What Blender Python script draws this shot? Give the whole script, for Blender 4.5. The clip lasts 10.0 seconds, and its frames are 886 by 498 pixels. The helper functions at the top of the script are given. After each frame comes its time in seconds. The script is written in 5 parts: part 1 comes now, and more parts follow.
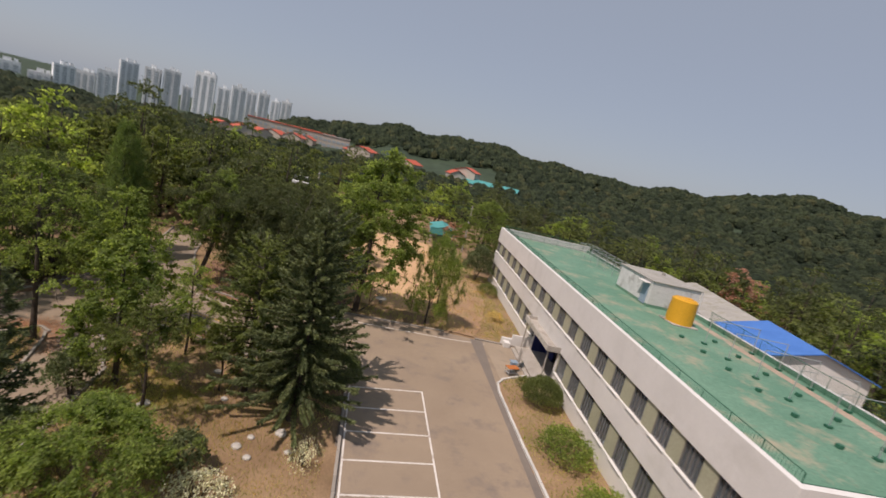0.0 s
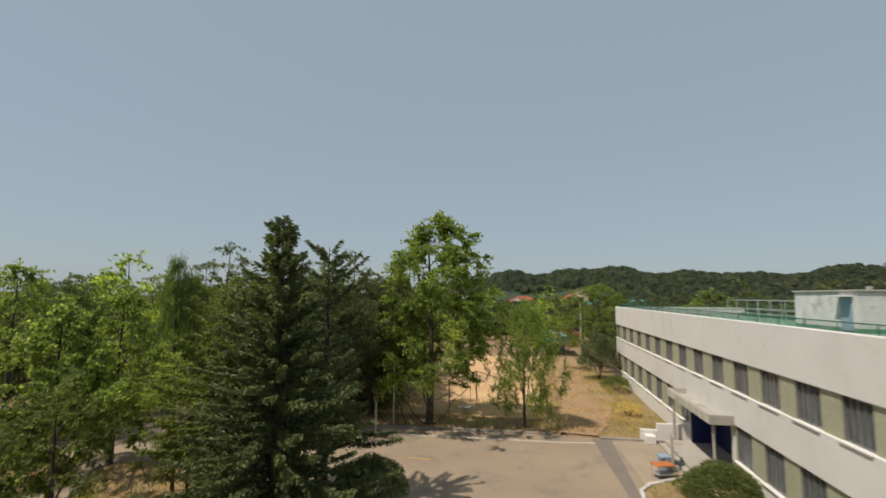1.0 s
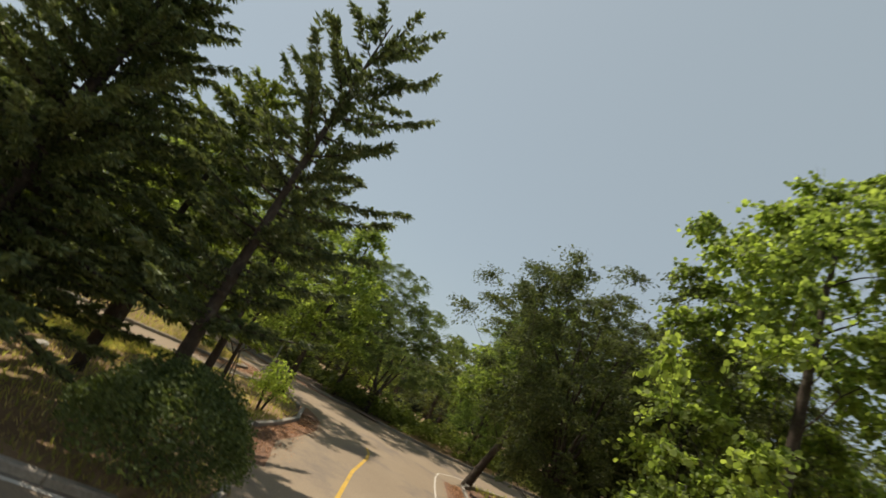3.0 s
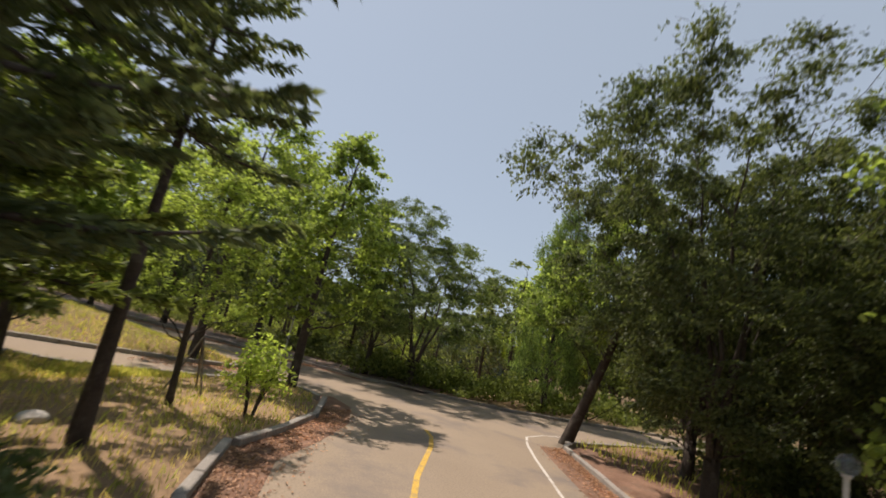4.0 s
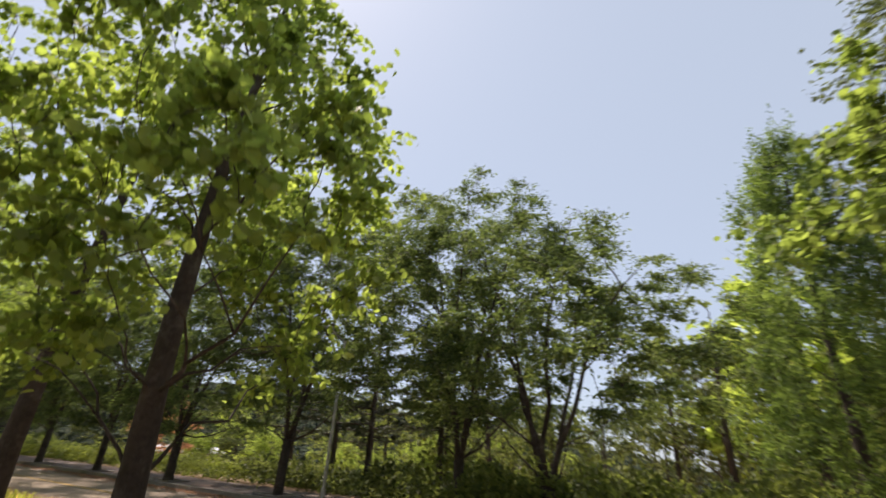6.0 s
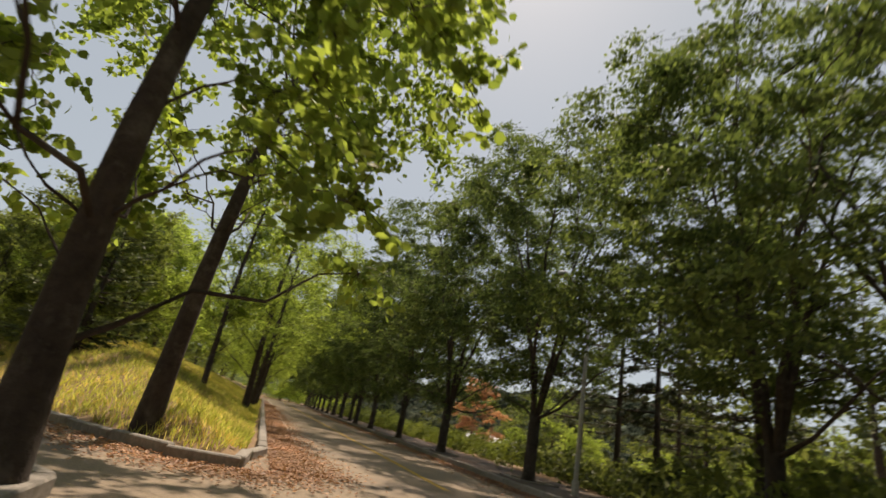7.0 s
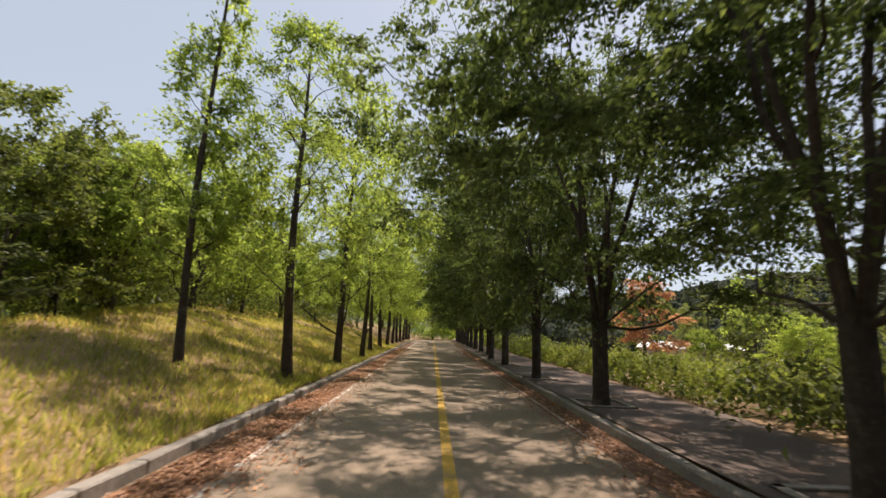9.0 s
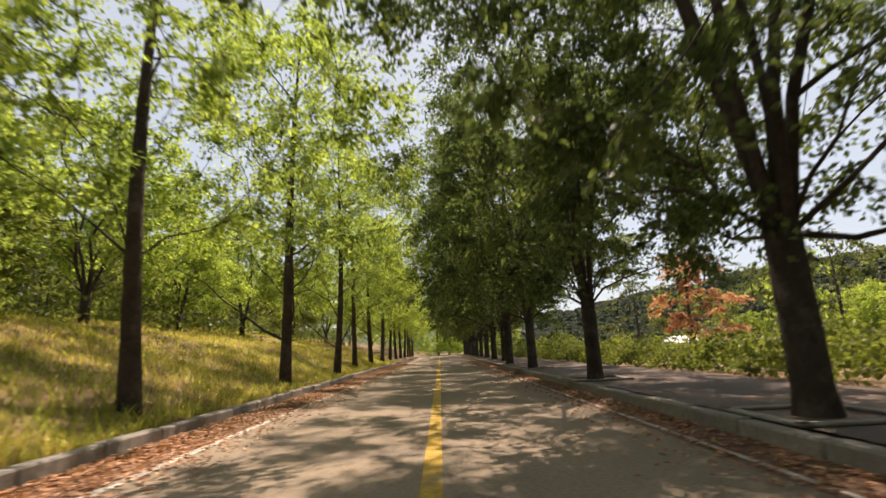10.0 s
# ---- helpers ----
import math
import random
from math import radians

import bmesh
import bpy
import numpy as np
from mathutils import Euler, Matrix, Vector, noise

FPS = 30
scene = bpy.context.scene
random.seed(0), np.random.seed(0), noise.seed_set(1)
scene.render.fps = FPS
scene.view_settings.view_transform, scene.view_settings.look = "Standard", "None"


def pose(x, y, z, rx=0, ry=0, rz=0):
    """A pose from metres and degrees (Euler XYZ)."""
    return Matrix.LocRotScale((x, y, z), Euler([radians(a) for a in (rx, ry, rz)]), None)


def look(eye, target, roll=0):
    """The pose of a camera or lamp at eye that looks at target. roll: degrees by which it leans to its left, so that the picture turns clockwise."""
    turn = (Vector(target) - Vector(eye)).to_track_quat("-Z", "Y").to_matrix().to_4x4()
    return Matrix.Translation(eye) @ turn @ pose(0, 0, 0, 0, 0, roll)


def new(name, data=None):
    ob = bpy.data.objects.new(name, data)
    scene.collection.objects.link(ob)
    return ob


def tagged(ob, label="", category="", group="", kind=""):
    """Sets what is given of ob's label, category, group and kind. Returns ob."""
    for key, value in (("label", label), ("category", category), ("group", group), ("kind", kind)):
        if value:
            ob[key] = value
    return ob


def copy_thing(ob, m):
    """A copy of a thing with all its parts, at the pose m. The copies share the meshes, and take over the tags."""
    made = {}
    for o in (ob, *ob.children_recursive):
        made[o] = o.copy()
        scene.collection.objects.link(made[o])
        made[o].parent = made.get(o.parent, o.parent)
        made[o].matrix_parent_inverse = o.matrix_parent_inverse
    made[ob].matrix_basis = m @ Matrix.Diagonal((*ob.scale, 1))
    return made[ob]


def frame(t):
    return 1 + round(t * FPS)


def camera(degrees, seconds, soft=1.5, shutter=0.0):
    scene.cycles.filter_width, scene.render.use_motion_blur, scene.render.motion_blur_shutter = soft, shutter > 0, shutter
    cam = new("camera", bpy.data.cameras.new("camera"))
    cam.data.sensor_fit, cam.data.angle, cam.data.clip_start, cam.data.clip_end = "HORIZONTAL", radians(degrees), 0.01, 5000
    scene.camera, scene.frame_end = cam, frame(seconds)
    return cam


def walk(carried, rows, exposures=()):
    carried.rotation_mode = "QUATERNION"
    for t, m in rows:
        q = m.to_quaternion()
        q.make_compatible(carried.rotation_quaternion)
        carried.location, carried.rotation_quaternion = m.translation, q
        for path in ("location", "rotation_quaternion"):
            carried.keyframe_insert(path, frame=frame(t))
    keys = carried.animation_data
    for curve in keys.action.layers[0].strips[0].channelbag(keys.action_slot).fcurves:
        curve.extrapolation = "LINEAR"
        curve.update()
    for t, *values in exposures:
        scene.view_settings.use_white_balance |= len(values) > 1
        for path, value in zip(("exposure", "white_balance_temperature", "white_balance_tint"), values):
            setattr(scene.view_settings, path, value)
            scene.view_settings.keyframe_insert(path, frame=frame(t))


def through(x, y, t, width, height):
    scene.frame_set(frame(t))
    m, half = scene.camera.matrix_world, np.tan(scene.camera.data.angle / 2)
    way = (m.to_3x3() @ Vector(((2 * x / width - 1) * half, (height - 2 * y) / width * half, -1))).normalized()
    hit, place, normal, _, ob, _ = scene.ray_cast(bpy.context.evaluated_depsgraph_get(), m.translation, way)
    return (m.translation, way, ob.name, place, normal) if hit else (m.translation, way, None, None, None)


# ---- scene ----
cam = camera(86.0, 10.0, soft=1.6, shutter=0.25)
PATH = [
    (0.0, pose(0.077, -0.618, 15.880, 78.80, -13.31, -3.99)),
    (0.5, pose(2.812, 3.569, 12.478, 85.57, -7.37, 1.24)),
    (1.0, pose(5.351, 7.982, 9.136, 95.65, -0.32, 10.12)),
    (1.5, pose(6.188, 13.695, 6.670, 103.60, 1.30, 18.93)),
    (2.0, pose(7.109, 18.812, 6.444, 104.05, -6.11, 29.49)),
    (2.5, pose(8.681, 24.335, 4.240, 107.59, -14.48, 50.73)),
    (3.0, pose(8.012, 29.266, 3.742, 106.36, -26.29, 70.46)),
    (3.2, pose(7.506, 30.643, 3.494, 105.07, -27.59, 76.76)),
    (4.3, pose(-1.408, 30.899, 2.425, 100.46, -6.80, 71.90)),
    (4.5, pose(-2.513, 31.246, 2.214, 101.47, -3.50, 71.57)),
    (5.0, pose(-5.330, 32.337, 2.024, 107.79, 7.68, 72.47)),
    (5.5, pose(-8.040, 33.609, 1.892, 110.42, 7.55, 78.94)),
    (6.0, pose(-10.889, 34.468, 1.524, 114.07, -3.45, 92.47)),
    (6.2, pose(-11.872, 34.787, 0.913, 116.82, -7.83, 98.78)),
    (7.3, pose(-17.054, 35.413, 1.079, 108.43, -8.33, 137.38)),
    (7.5, pose(-17.768, 35.180, 1.029, 107.98, -7.15, 140.60)),
    (8.0, pose(-19.474, 33.996, 1.016, 101.81, -4.02, 145.14)),
    (8.5, pose(-21.038, 32.289, 1.242, 99.02, -2.30, 146.28)),
    (9.0, pose(-22.901, 29.993, 1.624, 99.87, -2.00, 148.15)),
    (9.5, pose(-24.709, 27.340, 1.495, 101.07, -0.37, 148.83)),
    (10.0, pose(-26.492, 24.624, 0.897, 102.04, 2.69, 149.07)),
]
EXPOSURES = [(0.0, -0.10, 6480, 23), (0.5, -0.05, 6650, 14), (1.0, 0.0, 6500, 11), (1.5, 0.05, 6450, 3), (2.5, 0.18, 6600, 6), (3.0, 0.18, 6800, 9), (4.5, 0.48, 6350, 20), (6.0, 0.70, 6450, 21), (7.5, 0.20, 7500, 15), (8.5, 0.54, 6700, 20), (9.5, 0.74, 6900, 20), (10.0, 0.84, 7150, 21)]
walk(cam, PATH, EXPOSURES)

# ---- sky and sun ----
SUN_EL = 60.0
SUN_DIR = Vector((-0.77 * math.cos(radians(SUN_EL)), -0.64 * math.cos(radians(SUN_EL)), math.sin(radians(SUN_EL)))).normalized()
world = bpy.data.worlds.new("world")
scene.world = world
world.use_nodes = True
wn = world.node_tree
sky = wn.nodes.new("ShaderNodeTexSky")
sky.sky_type = "NISHITA"
sky.sun_disc = False
sky.sun_elevation = radians(SUN_EL)
sky.sun_rotation = math.atan2(SUN_DIR.x, SUN_DIR.y)
sky.air_density = 1.0
sky.dust_density = 1.2
sky.ozone_density = 1.5
sky.altitude = 100
haze = wn.nodes.new("ShaderNodeMix")      # a summer haze that whitens the whole sky
haze.data_type = "RGBA"
haze.inputs[0].default_value = 0.78
haze.inputs[7].default_value = (2.92, 3.46, 3.76, 1)
wn.links.new(sky.outputs[0], haze.inputs[6])
wn.links.new(haze.outputs[2], wn.nodes["Background"].inputs[0])
wn.nodes["Background"].inputs[1].default_value = 0.12
sun = new("sun", bpy.data.lights.new("sun", "SUN"))
sun.data.energy, sun.data.angle, sun.data.color = 4.3, radians(0.8), (1.0, 0.91, 0.77)
sun.matrix_world = look(tuple(SUN_DIR * 100), (0, 0, 0))

# ---- materials ----
def material(name):
    m = bpy.data.materials.new(name)
    m.use_nodes = True
    return m, m.node_tree.nodes, m.node_tree.links, m.node_tree.nodes["Principled BSDF"]


def ramp(nodes, links, source, stops):
    r = nodes.new("ShaderNodeValToRGB")
    els = r.color_ramp.elements
    while len(els) < len(stops):
        els.new(0.5)
    for e, (p, c) in zip(els, stops):
        e.position, e.color = p, (*c, 1)
    links.new(source, r.inputs[0])
    return r.outputs[0]


def noise_tex(nodes, links, scale, detail=6, rough=0.6, coords="Object"):
    tc = nodes.new("ShaderNodeTexCoord")
    n = nodes.new("ShaderNodeTexNoise")
    n.inputs["Scale"].default_value, n.inputs["Detail"].default_value, n.inputs["Roughness"].default_value = scale, detail, rough
    links.new(tc.outputs[coords], n.inputs["Vector"])
    return n.outputs["Fac"]


def mix_rgb(nodes, links, fac, a, b, mode="MIX"):
    m = nodes.new("ShaderNodeMix")
    m.data_type, m.blend_type = "RGBA", mode
    for value, sock in ((fac, m.inputs[0]), (a, m.inputs[6]), (b, m.inputs[7])):
        if hasattr(value, "is_output"):
            links.new(value, sock)
        elif isinstance(value, tuple):
            sock.default_value = (*value, 1)
        else:
            sock.default_value = value
    return m.outputs[2]


def surface(name, dark, light, big=0.3, fine=18.0, rough=0.85, bump=0.3, metal=0.0, stain=None, stain_scale=0.8, spread=(0.3, 0.7), random=0.0, spec=0.3, grain_range=(0.72, 1.15)):
    """A worn surface: two scales of variation, an optional stain colour, relief."""
    m, nodes, links, bsdf = material(name)
    a = ramp(nodes, links, noise_tex(nodes, links, big, 8, 0.65), ((spread[0], dark), (spread[1], light)))
    grain = noise_tex(nodes, links, fine, 4, 0.7)
    g = ramp(nodes, links, grain, ((0.3, (grain_range[0],) * 3), (0.7, (grain_range[1],) * 3)))
    col = mix_rgb(nodes, links, 1.0, a, g, "MULTIPLY")
    if stain:
        s = ramp(nodes, links, noise_tex(nodes, links, stain_scale, 9, 0.7), ((0.52, (0, 0, 0)), (0.68, (1, 1, 1))))
        col = mix_rgb(nodes, links, s, col, stain)
    if random:
        info = nodes.new("ShaderNodeObjectInfo")
        r = ramp(nodes, links, info.outputs["Random"], ((0.0, (1 - random,) * 3), (1.0, (1 + random,) * 3)))
        col = mix_rgb(nodes, links, 1.0, col, r, "MULTIPLY")
    links.new(col, bsdf.inputs["Base Color"])
    bsdf.inputs["Roughness"].default_value, bsdf.inputs["Metallic"].default_value = rough, metal
    bsdf.inputs["Specular IOR Level"].default_value = spec
    b = nodes.new("ShaderNodeBump")
    b.inputs["Strength"].default_value, b.inputs["Distance"].default_value = bump, 0.02
    links.new(grain, b.inputs["Height"])
    links.new(b.outputs[0], bsdf.inputs["Normal"])
    return m


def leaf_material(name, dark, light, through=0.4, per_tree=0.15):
    """Foliage: every leaf its own shade, light coming through the blade."""
    m, nodes, links, bsdf = material(name)
    geo = nodes.new("ShaderNodeNewGeometry")
    col = ramp(nodes, links, geo.outputs["Random Per Island"], ((0.0, dark), (0.75, light), (1.0, tuple(min(1, c * 1.35) for c in light))))
    patch = ramp(nodes, links, noise_tex(nodes, links, 0.55, 3, 0.5), ((0.3, (0.7, 0.74, 0.7)), (0.7, (1.25, 1.2, 1.1))))
    col = mix_rgb(nodes, links, 1.0, col, patch, "MULTIPLY")
    info = nodes.new("ShaderNodeObjectInfo")
    tint = ramp(nodes, links, info.outputs["Random"], ((0.0, (1 - per_tree, 1 - per_tree, 1 - per_tree)), (1.0, (1 + per_tree, 1 + per_tree * 0.7, 1.0))))
    col = mix_rgb(nodes, links, 1.0, col, tint, "MULTIPLY")
    links.new(col, bsdf.inputs["Base Color"])
    bsdf.inputs["Roughness"].default_value = 0.55
    bsdf.inputs["Specular IOR Level"].default_value = 0.25
    tr = nodes.new("ShaderNodeBsdfTranslucent")
    warm = mix_rgb(nodes, links, 1.0, col, (1.8, 1.85, 0.95), "MULTIPLY")
    links.new(warm, tr.inputs["Color"])
    mx = nodes.new("ShaderNodeMixShader")
    mx.inputs[0].default_value = through
    links.new(bsdf.outputs[0], mx.inputs[1])
    links.new(tr.outputs[0], mx.inputs[2])
    links.new(mx.outputs[0], nodes["Material Output"].inputs["Surface"])
    return m


def glass(name, tint=(0.5, 0.56, 0.6)):
    m, nodes, links, bsdf = material(name)
    bsdf.inputs["Base Color"].default_value = (*tint, 1)
    bsdf.inputs["Roughness"].default_value = 0.05
    bsdf.inputs["Transmission Weight"].default_value = 0.9
    bsdf.inputs["IOR"].default_value = 1.2
    return m


ASPHALT = surface("sunbleached_asphalt", (0.262, 0.202, 0.145), (0.342, 0.268, 0.192), big=0.12, fine=26, rough=0.9, bump=0.35, stain=(0.19, 0.155, 0.13), stain_scale=0.35)
PATCH = surface("asphalt_patch", (0.17, 0.145, 0.125), (0.22, 0.185, 0.155), big=0.4, fine=26)
SOIL = surface("dry_soil_and_grass", (0.20, 0.128, 0.072), (0.35, 0.235, 0.135), big=0.22, fine=9, rough=0.95, bump=0.8, stain=(0.16, 0.14, 0.05), stain_scale=0.16)
SAND = surface("sandy_court", (0.50, 0.31, 0.16), (0.62, 0.41, 0.23), big=0.15, fine=7, rough=0.95, bump=0.5, stain=(0.40, 0.26, 0.13), stain_scale=0.25)
TRACK = surface("dirt_track", (0.27, 0.165, 0.095), (0.41, 0.27, 0.165), big=0.5, fine=8, rough=0.95, bump=0.6, stain=(0.22, 0.18, 0.08), stain_scale=0.5)
PAVING = surface("worn_paving", (0.12, 0.092, 0.076), (0.185, 0.142, 0.115), big=0.5, fine=14, rough=0.9, stain=(0.25, 0.15, 0.10), stain_scale=0.7)
KERB = surface("kerb_concrete", (0.25, 0.222, 0.192), (0.41, 0.372, 0.325), big=0.9, fine=20, rough=0.88, stain=(0.2, 0.16, 0.12), stain_scale=1.6, random=0.15)
KERB_WHITE = surface("whitewashed_kerb", (0.50, 0.48, 0.45), (0.66, 0.64, 0.60), big=0.9, fine=20, rough=0.85, stain=(0.34, 0.30, 0.25), stain_scale=1.6, random=0.1)
APRON = surface("beige_apron", (0.30, 0.24, 0.175), (0.39, 0.315, 0.235), big=0.3, fine=22, rough=0.9, bump=0.3, stain=(0.22, 0.18, 0.14), stain_scale=0.6)
CONCRETE = surface("concrete", (0.36, 0.33, 0.29), (0.47, 0.43, 0.38), big=0.5, fine=16, stain=(0.26, 0.23, 0.2))
PAINT_WHITE = surface("white_line_paint", (0.62, 0.58, 0.53), (0.74, 0.70, 0.65), big=1.5, fine=24, stain=(0.36, 0.3, 0.25), stain_scale=2.2)
PAINT_WORN = surface("flaking_white_paint", (0.52, 0.47, 0.41), (0.66, 0.61, 0.55), big=1.5, fine=24, stain=(0.27, 0.215, 0.16), stain_scale=1.7)
PAINT_YELLOW = surface("yellow_line_paint", (0.55, 0.34, 0.06), (0.66, 0.42, 0.09), big=1.5, fine=24, stain=(0.30, 0.23, 0.13), stain_scale=2.2)
WALL_WHITE = surface("white_render", (0.62, 0.60, 0.57), (0.70, 0.68, 0.65), big=0.35, fine=12, rough=0.85, bump=0.06, stain=(0.60, 0.58, 0.545), stain_scale=0.5, grain_range=(0.96, 1.03))
OLIVE = surface("olive_panel", (0.34, 0.34, 0.235), (0.40, 0.39, 0.28), big=0.6, fine=14, rough=0.8, bump=0.1)
ROOF_GREEN = surface("green_roof_coating", (0.095, 0.215, 0.145), (0.16, 0.295, 0.205), big=0.25, fine=6, rough=0.7, bump=0.2, stain=(0.34, 0.31, 0.22), stain_scale=0.45)
GREEN_PAINT = surface("green_painted_steel", (0.02, 0.10, 0.06), (0.04, 0.15, 0.09), big=2, fine=30, rough=0.5)
STEEL = surface("galvanised_steel", (0.42, 0.43, 0.42), (0.58, 0.59, 0.58), big=2, fine=30, rough=0.45, metal=0.5)
RUST = surface("rusty_pipe", (0.16, 0.085, 0.05), (0.27, 0.16, 0.10), big=2, fine=30, rough=0.8)
TANK_YELLOW = surface("yellow_plastic", (0.62, 0.31, 0.015), (0.72, 0.38, 0.03), big=0.6, fine=20, rough=0.55, bump=0.05)
WORN_WHITE = surface("peeling_white_paint", (0.55, 0.54, 0.52), (0.72, 0.71, 0.69), big=0.8, fine=14, stain=(0.36, 0.34, 0.32), stain_scale=0.9)
STAINED = surface("stained_concrete", (0.40, 0.38, 0.33), (0.62, 0.59, 0.53), big=0.9, fine=7, rough=0.9, bump=0.3, stain=(0.22, 0.18, 0.13), stain_scale=1.4)
GREY_ROOF = surface("weathered_roof", (0.30, 0.29, 0.26), (0.42, 0.40, 0.36), big=0.5, fine=10, stain=(0.25, 0.24, 0.17))
BLUE_ROOF = surface("blue_sheet_metal", (0.05, 0.16, 0.48), (0.08, 0.22, 0.58), big=0.5, fine=30, rough=0.5, bump=0.05)
WHITE_ROOF = surface("white_sheet_roof", (0.70, 0.71, 0.72), (0.80, 0.81, 0.81), big=0.5, fine=20, rough=0.5, bump=0.05)
ROOF_WORN = surface("bare_screed", (0.36, 0.27, 0.20), (0.46, 0.36, 0.28), big=0.8, fine=8, rough=0.9, stain=(0.13, 0.24, 0.17), stain_scale=0.7)
TEAL_ROOF = surface("teal_tarpaulin", (0.05, 0.26, 0.26), (0.10, 0.36, 0.35), big=0.8, fine=14, rough=0.7)
BLUE_DOOR = surface("blue_painted_door", (0.22, 0.30, 0.38), (0.30, 0.38, 0.46), big=1.5, fine=20, rough=0.5)
DARK_BLUE = surface("dark_blue_panel", (0.015, 0.02, 0.10), (0.03, 0.04, 0.16), big=1.0, fine=20, rough=0.4)
ORANGE = surface("orange_table_top", (0.42, 0.13, 0.03), (0.55, 0.2, 0.06), big=2, fine=30, rough=0.6)
ALUMINIUM = surface("window_aluminium", (0.42, 0.42, 0.40), (0.55, 0.55, 0.53), big=2, fine=30, rough=0.45, metal=0.4)
WINDOW_FRAME = surface("dull_window_frame", (0.17, 0.16, 0.15), (0.25, 0.24, 0.225), big=2, fine=30, rough=0.5, metal=0.3)
# dark base colour paints in the dimness of rooms behind glass
DARK_ROOM = surface("interior_dimness_in_colour", (0.06, 0.055, 0.05), (0.10, 0.095, 0.085), big=0.5, fine=5)
BARK = surface("tree_bark", (0.04, 0.031, 0.025), (0.095, 0.074, 0.06), big=1.6, fine=11, rough=0.95, bump=1.0, stain=(0.125, 0.11, 0.09), stain_scale=3.0)
BARK_PALE = surface("mottled_bark", (0.12, 0.10, 0.08), (0.26, 0.22, 0.17), big=1.4, fine=9, rough=0.9, bump=0.6)
STONE = surface("pale_rock", (0.40, 0.37, 0.33), (0.56, 0.53, 0.48), big=1.5, fine=8, rough=0.9, bump=0.8)
APARTMENT = surface("apartment_render", (0.66, 0.69, 0.70), (0.78, 0.80, 0.80), big=0.02, fine=0.5, rough=0.8, bump=0.0, random=0.14)
APARTMENT_GLASS = surface("apartment_glazing", (0.34, 0.39, 0.42), (0.44, 0.48, 0.5), big=0.05, fine=0.6, rough=0.3, bump=0.0)
RED_TILE = surface("red_roof_tiles", (0.42, 0.08, 0.045), (0.55, 0.13, 0.07), big=0.4, fine=3, rough=0.7)
BEIGE_WALL = surface("beige_wall", (0.46, 0.40, 0.33), (0.56, 0.50, 0.42), big=0.4, fine=5)
HILL = surface("far_wooded_slope", (0.025, 0.042, 0.024), (0.05, 0.075, 0.04), big=0.02, fine=0.12, rough=0.95, bump=0.0, stain=(0.05, 0.075, 0.05), stain_scale=0.01)
GLASS = glass("window_glass")

L_PLANE = leaf_material("plane_leaves", (0.10, 0.142, 0.046), (0.215, 0.275, 0.095), 0.6)
L_ZELKOVA = leaf_material("zelkova_leaves", (0.056, 0.083, 0.042), (0.122, 0.160, 0.075), 0.52)
L_LIGHT = leaf_material("light_green_leaves", (0.150, 0.205, 0.062), (0.30, 0.37, 0.125), 0.62)
L_DARK = leaf_material("dark_green_leaves", (0.052, 0.07, 0.034), (0.115, 0.138, 0.064), 0.4)
L_MID = leaf_material("green_leaves", (0.082, 0.108, 0.04), (0.172, 0.205, 0.078), 0.48)
L_FIR = leaf_material("fir_needles", (0.066, 0.092, 0.046), (0.155, 0.185, 0.092), 0.26)
L_PINE = leaf_material("pine_needles", (0.045, 0.058, 0.042), (0.10, 0.115, 0.078), 0.15)
L_RED = leaf_material("red_maple_leaves", (0.33, 0.175, 0.155), (0.52, 0.31, 0.275), 0.4)
L_HEDGE = leaf_material("rank_weed_leaves", (0.10, 0.125, 0.035), (0.20, 0.24, 0.075), 0.35)
L_WHITE = leaf_material("white_blossom", (0.45, 0.45, 0.36), (0.7, 0.7, 0.6), 0.3)
L_DRY = leaf_material("fallen_leaves", (0.24, 0.115, 0.07), (0.46, 0.26, 0.165), 0.1)
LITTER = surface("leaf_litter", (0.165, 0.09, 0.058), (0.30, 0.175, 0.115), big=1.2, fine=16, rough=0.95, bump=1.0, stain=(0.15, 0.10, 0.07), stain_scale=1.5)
GRASS_DRY = leaf_material("dry_grass_blades", (0.38, 0.31, 0.165), (0.60, 0.495, 0.30), 0.55)
GRASS_GREEN = leaf_material("green_grass_blades", (0.23, 0.25, 0.085), (0.43, 0.44, 0.165), 0.55)

# ---- building blocks ----
def part(name, bm, mat, parent=None, label=""):
    """Links a bmesh as one mesh object, under a thing or a part when given."""
    me = bpy.data.meshes.new(name)
    bm.to_mesh(me)
    bm.free()
    me.materials.append(mat)
    ob = new(name, me)
    if parent:
        ob.parent = parent
    if label:
        tagged(ob, label)
    return ob


def mesh_part(name, verts, faces, mat, parent=None, label=""):
    me = bpy.data.meshes.new(name)
    me.from_pydata([tuple(v) for v in verts], [], faces)
    me.materials.append(mat)
    ob = new(name, me)
    if parent:
        ob.parent = parent
    if label:
        tagged(ob, label)
    return ob


def thing(name, label, category, group="", at=(0, 0, 0), turn=0, kind=""):
    ob = tagged(new(name), label, category, group, kind)
    ob.matrix_world = pose(*at, 0, 0, turn)
    return ob


